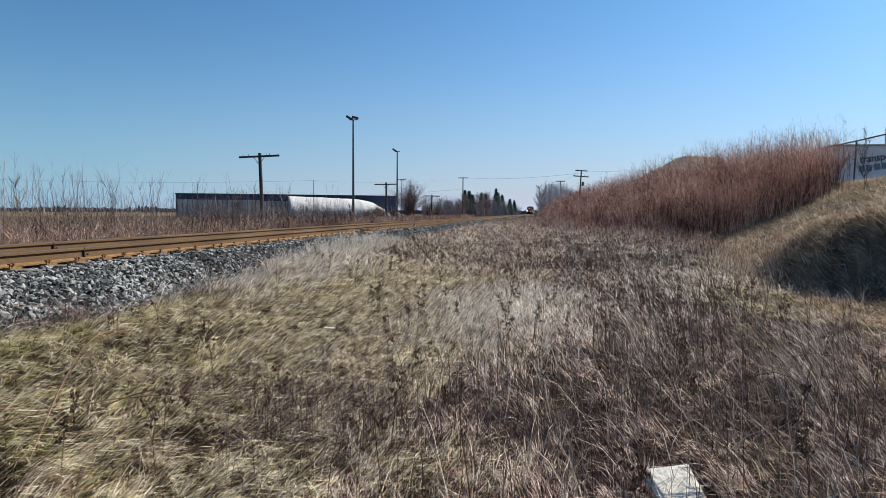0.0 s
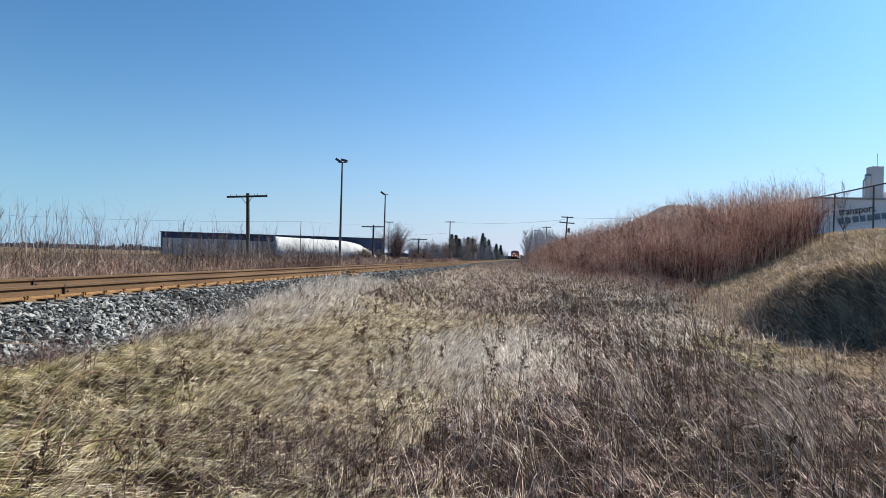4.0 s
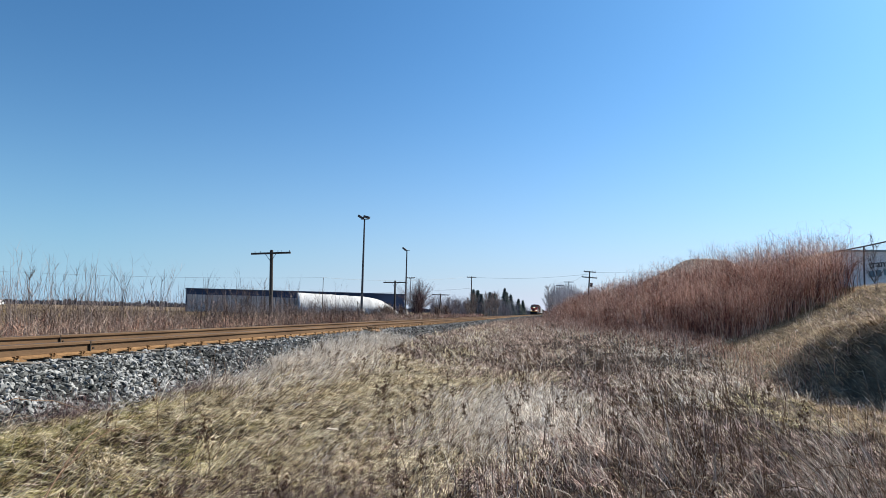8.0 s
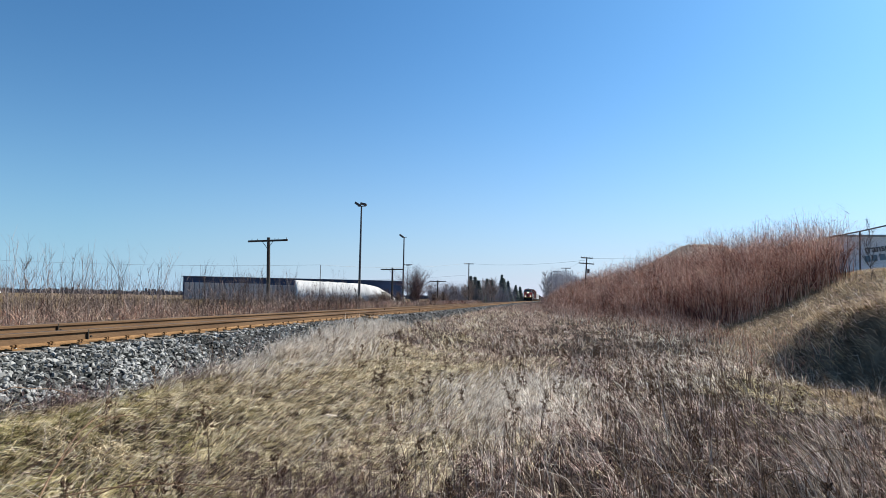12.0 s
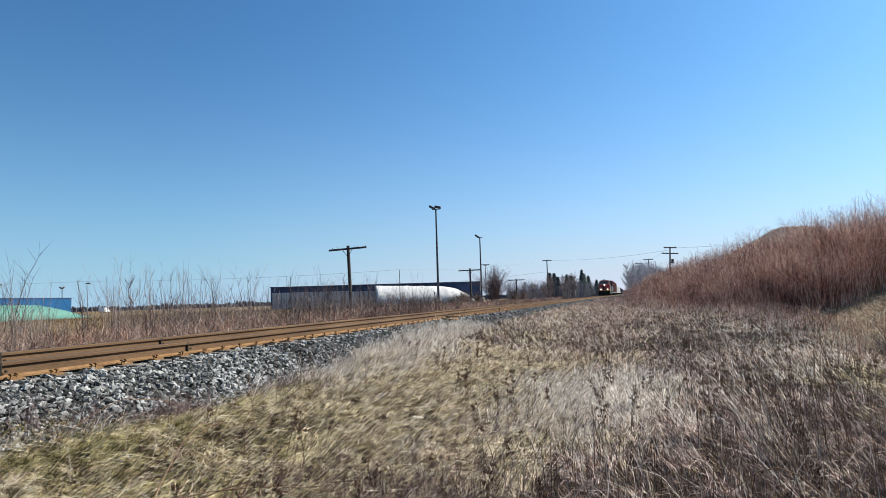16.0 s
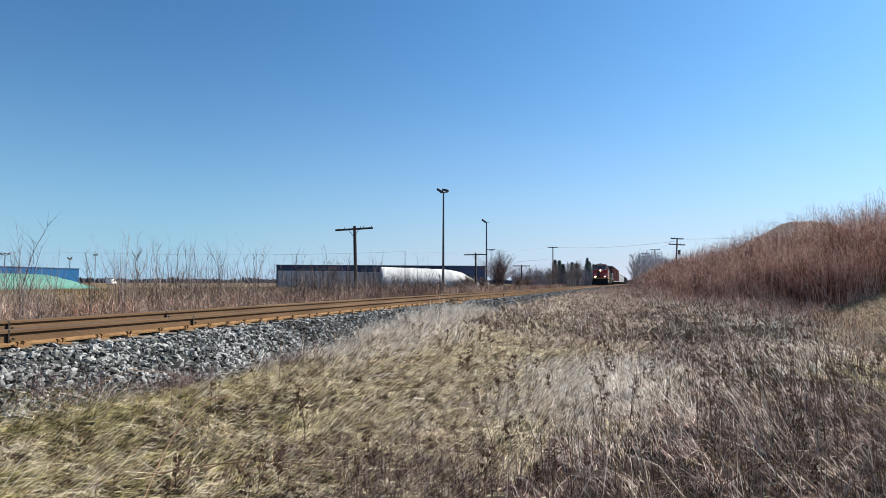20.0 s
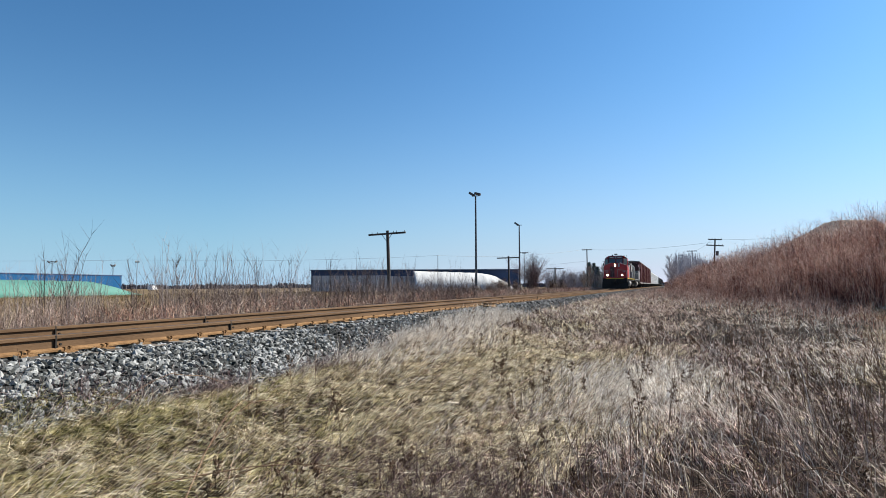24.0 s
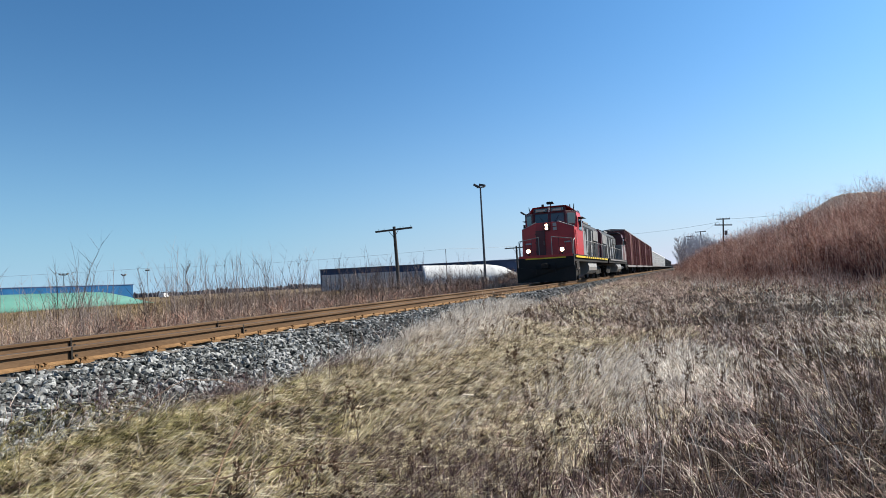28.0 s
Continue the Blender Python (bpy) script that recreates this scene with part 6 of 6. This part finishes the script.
        part("air_tank", tube(bmesh.new(), (s * 1.2, 7.0, 1.05), (s * 1.2, 11.4, 1.05), 0.16, sides=14), "loco_grey", t)
        for k in range(9):
            y0 = 5.0 + 1.48 * k
            part("stanchion", tube(bmesh.new(), (s * 1.46, y0, 1.56), (s * 1.46, y0, 2.55), 0.018, sides=6), "loco_white", t)
        handrail(t, [(s * 1.46, 5.0, 2.55), (s * 1.46, 16.9, 2.55)], 0.018)
        for k in range(10):
            part("louvre", box(bmesh.new(), s * 0.965 - 0.012, s * 0.965 + 0.012, 5.65 + 0.29 * k, 5.80 + 0.29 * k, 3.14, 3.66), "hood_grey", hood)
        for k in range(6):
            part("door_latch", box(bmesh.new(), s * 0.945 - 0.014, s * 0.945 + 0.014, 5.3 + 1.5 * k, 5.4 + 1.5 * k, 2.55, 2.72), "loco_grey", hood)
        part("battery_box", box(bmesh.new(), s * 1.22 - 0.27, s * 1.22 + 0.27, 1.2, 2.2, 0.75, 1.18, 0.03), "under", t)
        part("brake_cylinder", tube(bmesh.new(), (s * 1.18, 2.9, 0.78), (s * 1.18, 3.5, 0.78), 0.14, sides=12), "loco_grey", t)
        for k in (-1, 1):
            part("sand_hose", tube(bmesh.new(), (s * 1.12, 3.6 + 1.95 * k, 1.2), (s * 0.95, 3.6 + 1.85 * k, 0.15), 0.022, sides=6), "loco_grey", t)
    part("hood_end", prism(bmesh.new(), [(-0.91, 1.6), (-0.91, 3.76), (-0.7, 4.07), (0.7, 4.07), (0.91, 3.76), (0.91, 1.6)], 16.95, 17.23), "red_dark", t, "dark red painted hood end")
    for y0 in (14.2, 15.6):
        part("radiator_fan", tube(bmesh.new(), (0, y0, 4.03), (0, y0, 4.2), 0.6, sides=20), "loco_black", hood)
    part("exhaust_stack", box(bmesh.new(), -0.3, 0.3, 9.5, 10.3, 4.03, 4.25, 0.03), "loco_black", hood)
    part("dynamic_brake_hatch", box(bmesh.new(), -0.75, 0.75, 10.6, 13.2, 4.03, 4.22, 0.05), "loco_grey", hood)
    # below the walkway
    bm = prism(bmesh.new(), [(-1.25, 1.17), (-1.38, 1.05), (-1.45, 0.85), (-1.42, 0.62), (-1.3, 0.45), (-1.1, 0.36), (1.1, 0.36), (1.3, 0.45), (1.42, 0.62), (1.45, 0.85), (1.38, 1.05), (1.25, 1.17)], 6.6, 10.6)
    part("fuel_tank", bm, "tank_grey", t, "pale grey dusty fuel tank")
    for y0 in (3.6, 14.5):
        bogie(t, y0, 2.75)
        for k in (-1.375, 1.375):
            WHEELS.append(wheelset(t, y0 + k))
    part("rear_door_panel", box(bmesh.new(), -0.4, 0.4, 17.2, 17.24, 1.6, 3.4), "loco_black", hood)
    for ob in t.children_recursive:        # as wide over all as the loading gauge allows
        if ob.parent == t and ob.name.split(".")[0] not in ("wheelset", "truck_frame", "long_hood", "hood_end"):
            ob.scale.x = 1.045
    return t


def car_base(t, n, wheel_r=0.42):
    part("centre_sill", box(bmesh.new(), -0.25, 0.25, -0.35, n + 0.35, 0.78, 1.05), "under", t)
    for y in (1.9, n - 1.9):
        bogie(t, y, 1.75)
        for k in (-0.87, 0.87):
            wheelset(t, y + k, wheel_r)


def make_boxcar():
    n = 15.6
    t = thing("boxcar", pose(0, 0, 0), "tall rust-brown steel boxcar with ribbed sides and plug doors", "freight car", "boxcars of the train")
    body = part("body", box(bmesh.new(), -1.46, 1.46, 0.1, n - 0.1, 1.05, 4.95, 0.02), "boxcar", t)
    part("roof", prism(bmesh.new(), [(-1.52, 4.95), (1.52, 4.95), (1.5, 5.05), (0, 5.2), (-1.5, 5.05)], 0.0, n), "boxcar_roof", t, "dull pale metal roof")
    for s in (-1, 1):
        for k in range(15):
            y = 0.5 + (n - 1.0) * k / 14
            if abs(y - n / 2) > 1.7:
                part("side_post", box(bmesh.new(), s * 1.5 - 0.045, s * 1.5 + 0.045, y - 0.07, y + 0.07, 1.05, 4.9), "boxcar", body)
        for k in (-1, 1):
            door = part("door", box(bmesh.new(), s * 1.51 - 0.04, s * 1.51 + 0.04, n / 2 + (k - 1) * 0.8 + 0.03, n / 2 + (k + 1) * 0.8 - 0.03, 1.15, 4.75, 0.02), "boxcar", body)
            part("lock_rod", tube(bmesh.new(), (s * 1.57, n / 2 + k * 0.5, 1.2), (s * 1.57, n / 2 + k * 0.5, 4.7), 0.025, sides=6), "rust", door)
        part("side_sill", box(bmesh.new(), s * 1.47 - 0.03, s * 1.47 + 0.03, 0.6, n - 0.6, 0.82, 1.05), "tank_grey", t, "dusty pale sill")
        for z in range(6):
            part("ladder_rung", tube(bmesh.new(), (s * 1.54, 0.25, 1.3 + 0.5 * z), (s * 1.54, 0.62, 1.3 + 0.5 * z), 0.015, sides=5), "boxcar", t)
    for y in (0.06, n - 0.06):
        for z in (1.6, 2.4, 3.2, 4.0, 4.7):
            part("end_rib", box(bmesh.new(), -1.4, 1.4, y - 0.05, y + 0.05, z - 0.09, z + 0.09, 0.02), "boxcar", body)
    car_base(t, n)
    return t, n


def make_gondola(material, top, label, group, n=17.2, beams=True):
    t = thing("freight_car", pose(0, 0, 0), label, "freight car", group)
    body = part("body", box(bmesh.new(), -1.4, 1.4, 0.3, n - 0.3, 1.1, top, 0.03), material, t)
    for s in (-1, 1):
        for k in range(13):
            y = 0.6 + (n - 1.2) * k / 12
            part("side_post", box(bmesh.new(), s * 1.45 - 0.05, s * 1.45 + 0.05, y - 0.08, y + 0.08, 1.05, top), material, body)
        part("top_rail", box(bmesh.new(), s * 1.44 - 0.08, s * 1.44 + 0.08, 0.3, n - 0.3, top - 0.02, top + 0.12), material, body)
        part("side_sill", box(bmesh.new(), s * 1.45 - 0.05, s * 1.45 + 0.05, 0.2, n - 0.2, 0.9, 1.1), material if not beams else "tank_grey", t)
        if beams:
            for z in (1.55, 2.05, 2.55, 3.05, 3.55):
                part("band", box(bmesh.new(), s * 1.52 - 0.012, s * 1.52 + 0.012, 0.4, n - 0.4, z, z + 0.07), "loco_grey", body, "dark gap between the white slats")
    car_base(t, n)
    return t, n


TRAIN = []


def make_train():
    """The consist, front first; each vehicle with its place behind the leading coupler."""
    lead = make_locomotive("red", True, "red-nosed diesel locomotive with black and white hood and lit headlights")
    TRAIN.append((lead, 0.0, 0))
    second = make_locomotive("red_dark", False, "grey and black trailing diesel locomotive coupled backwards")
    TRAIN.append((second, 18.5 + 18.2, 180))
    at = 37.6
    box_car, n = make_boxcar()
    for k in range(4):
        TRAIN.append((box_car if k == 0 else copy_thing(box_car, pose(0, 0, 0)), at, 0))
        at += n + 0.9
    white, n = make_gondola("car_white", 4.15, "white-sided ribbed freight car with banded load", "white freight cars of the train")
    for k in range(6):
        TRAIN.append((white if k == 0 else copy_thing(white, pose(0, 0, 0)), at, 0))
        at += n + 0.9
    black, n = make_gondola("car_black", 3.9, "black ribbed steel gondola car", "black freight cars of the train", 16.2, False)
    for k in range(9):
        TRAIN.append((black if k == 0 else copy_thing(black, pose(0, 0, 0)), at, 0))
        at += n + 0.9


SPEED, FRONT_END = 12.9, 35.0      # metres a second; where the front stands at the last moment


def motions():
    times = [0, 4, 8, 12, 16, 20, 24, 28]
    for car, behind, turn in TRAIN:
        walk(car, [(t, pose(TRACK_X, FRONT_END + SPEED * (28 - t) + behind, RAIL_TOP + 0.004, 0, 0, turn)) for t in times])
    for k, w in enumerate(WHEELS):
        sense = 1 if k < 4 else -1
        rest = w.location.copy()
        walk(w, [(f / FPS, pose(rest.x, rest.y, rest.z, sense * math.degrees(SPEED * f / FPS / 0.508))) for f in range(0, 28 * FPS + 1)])


make_train()
make_ties()
make_stones()
motions()
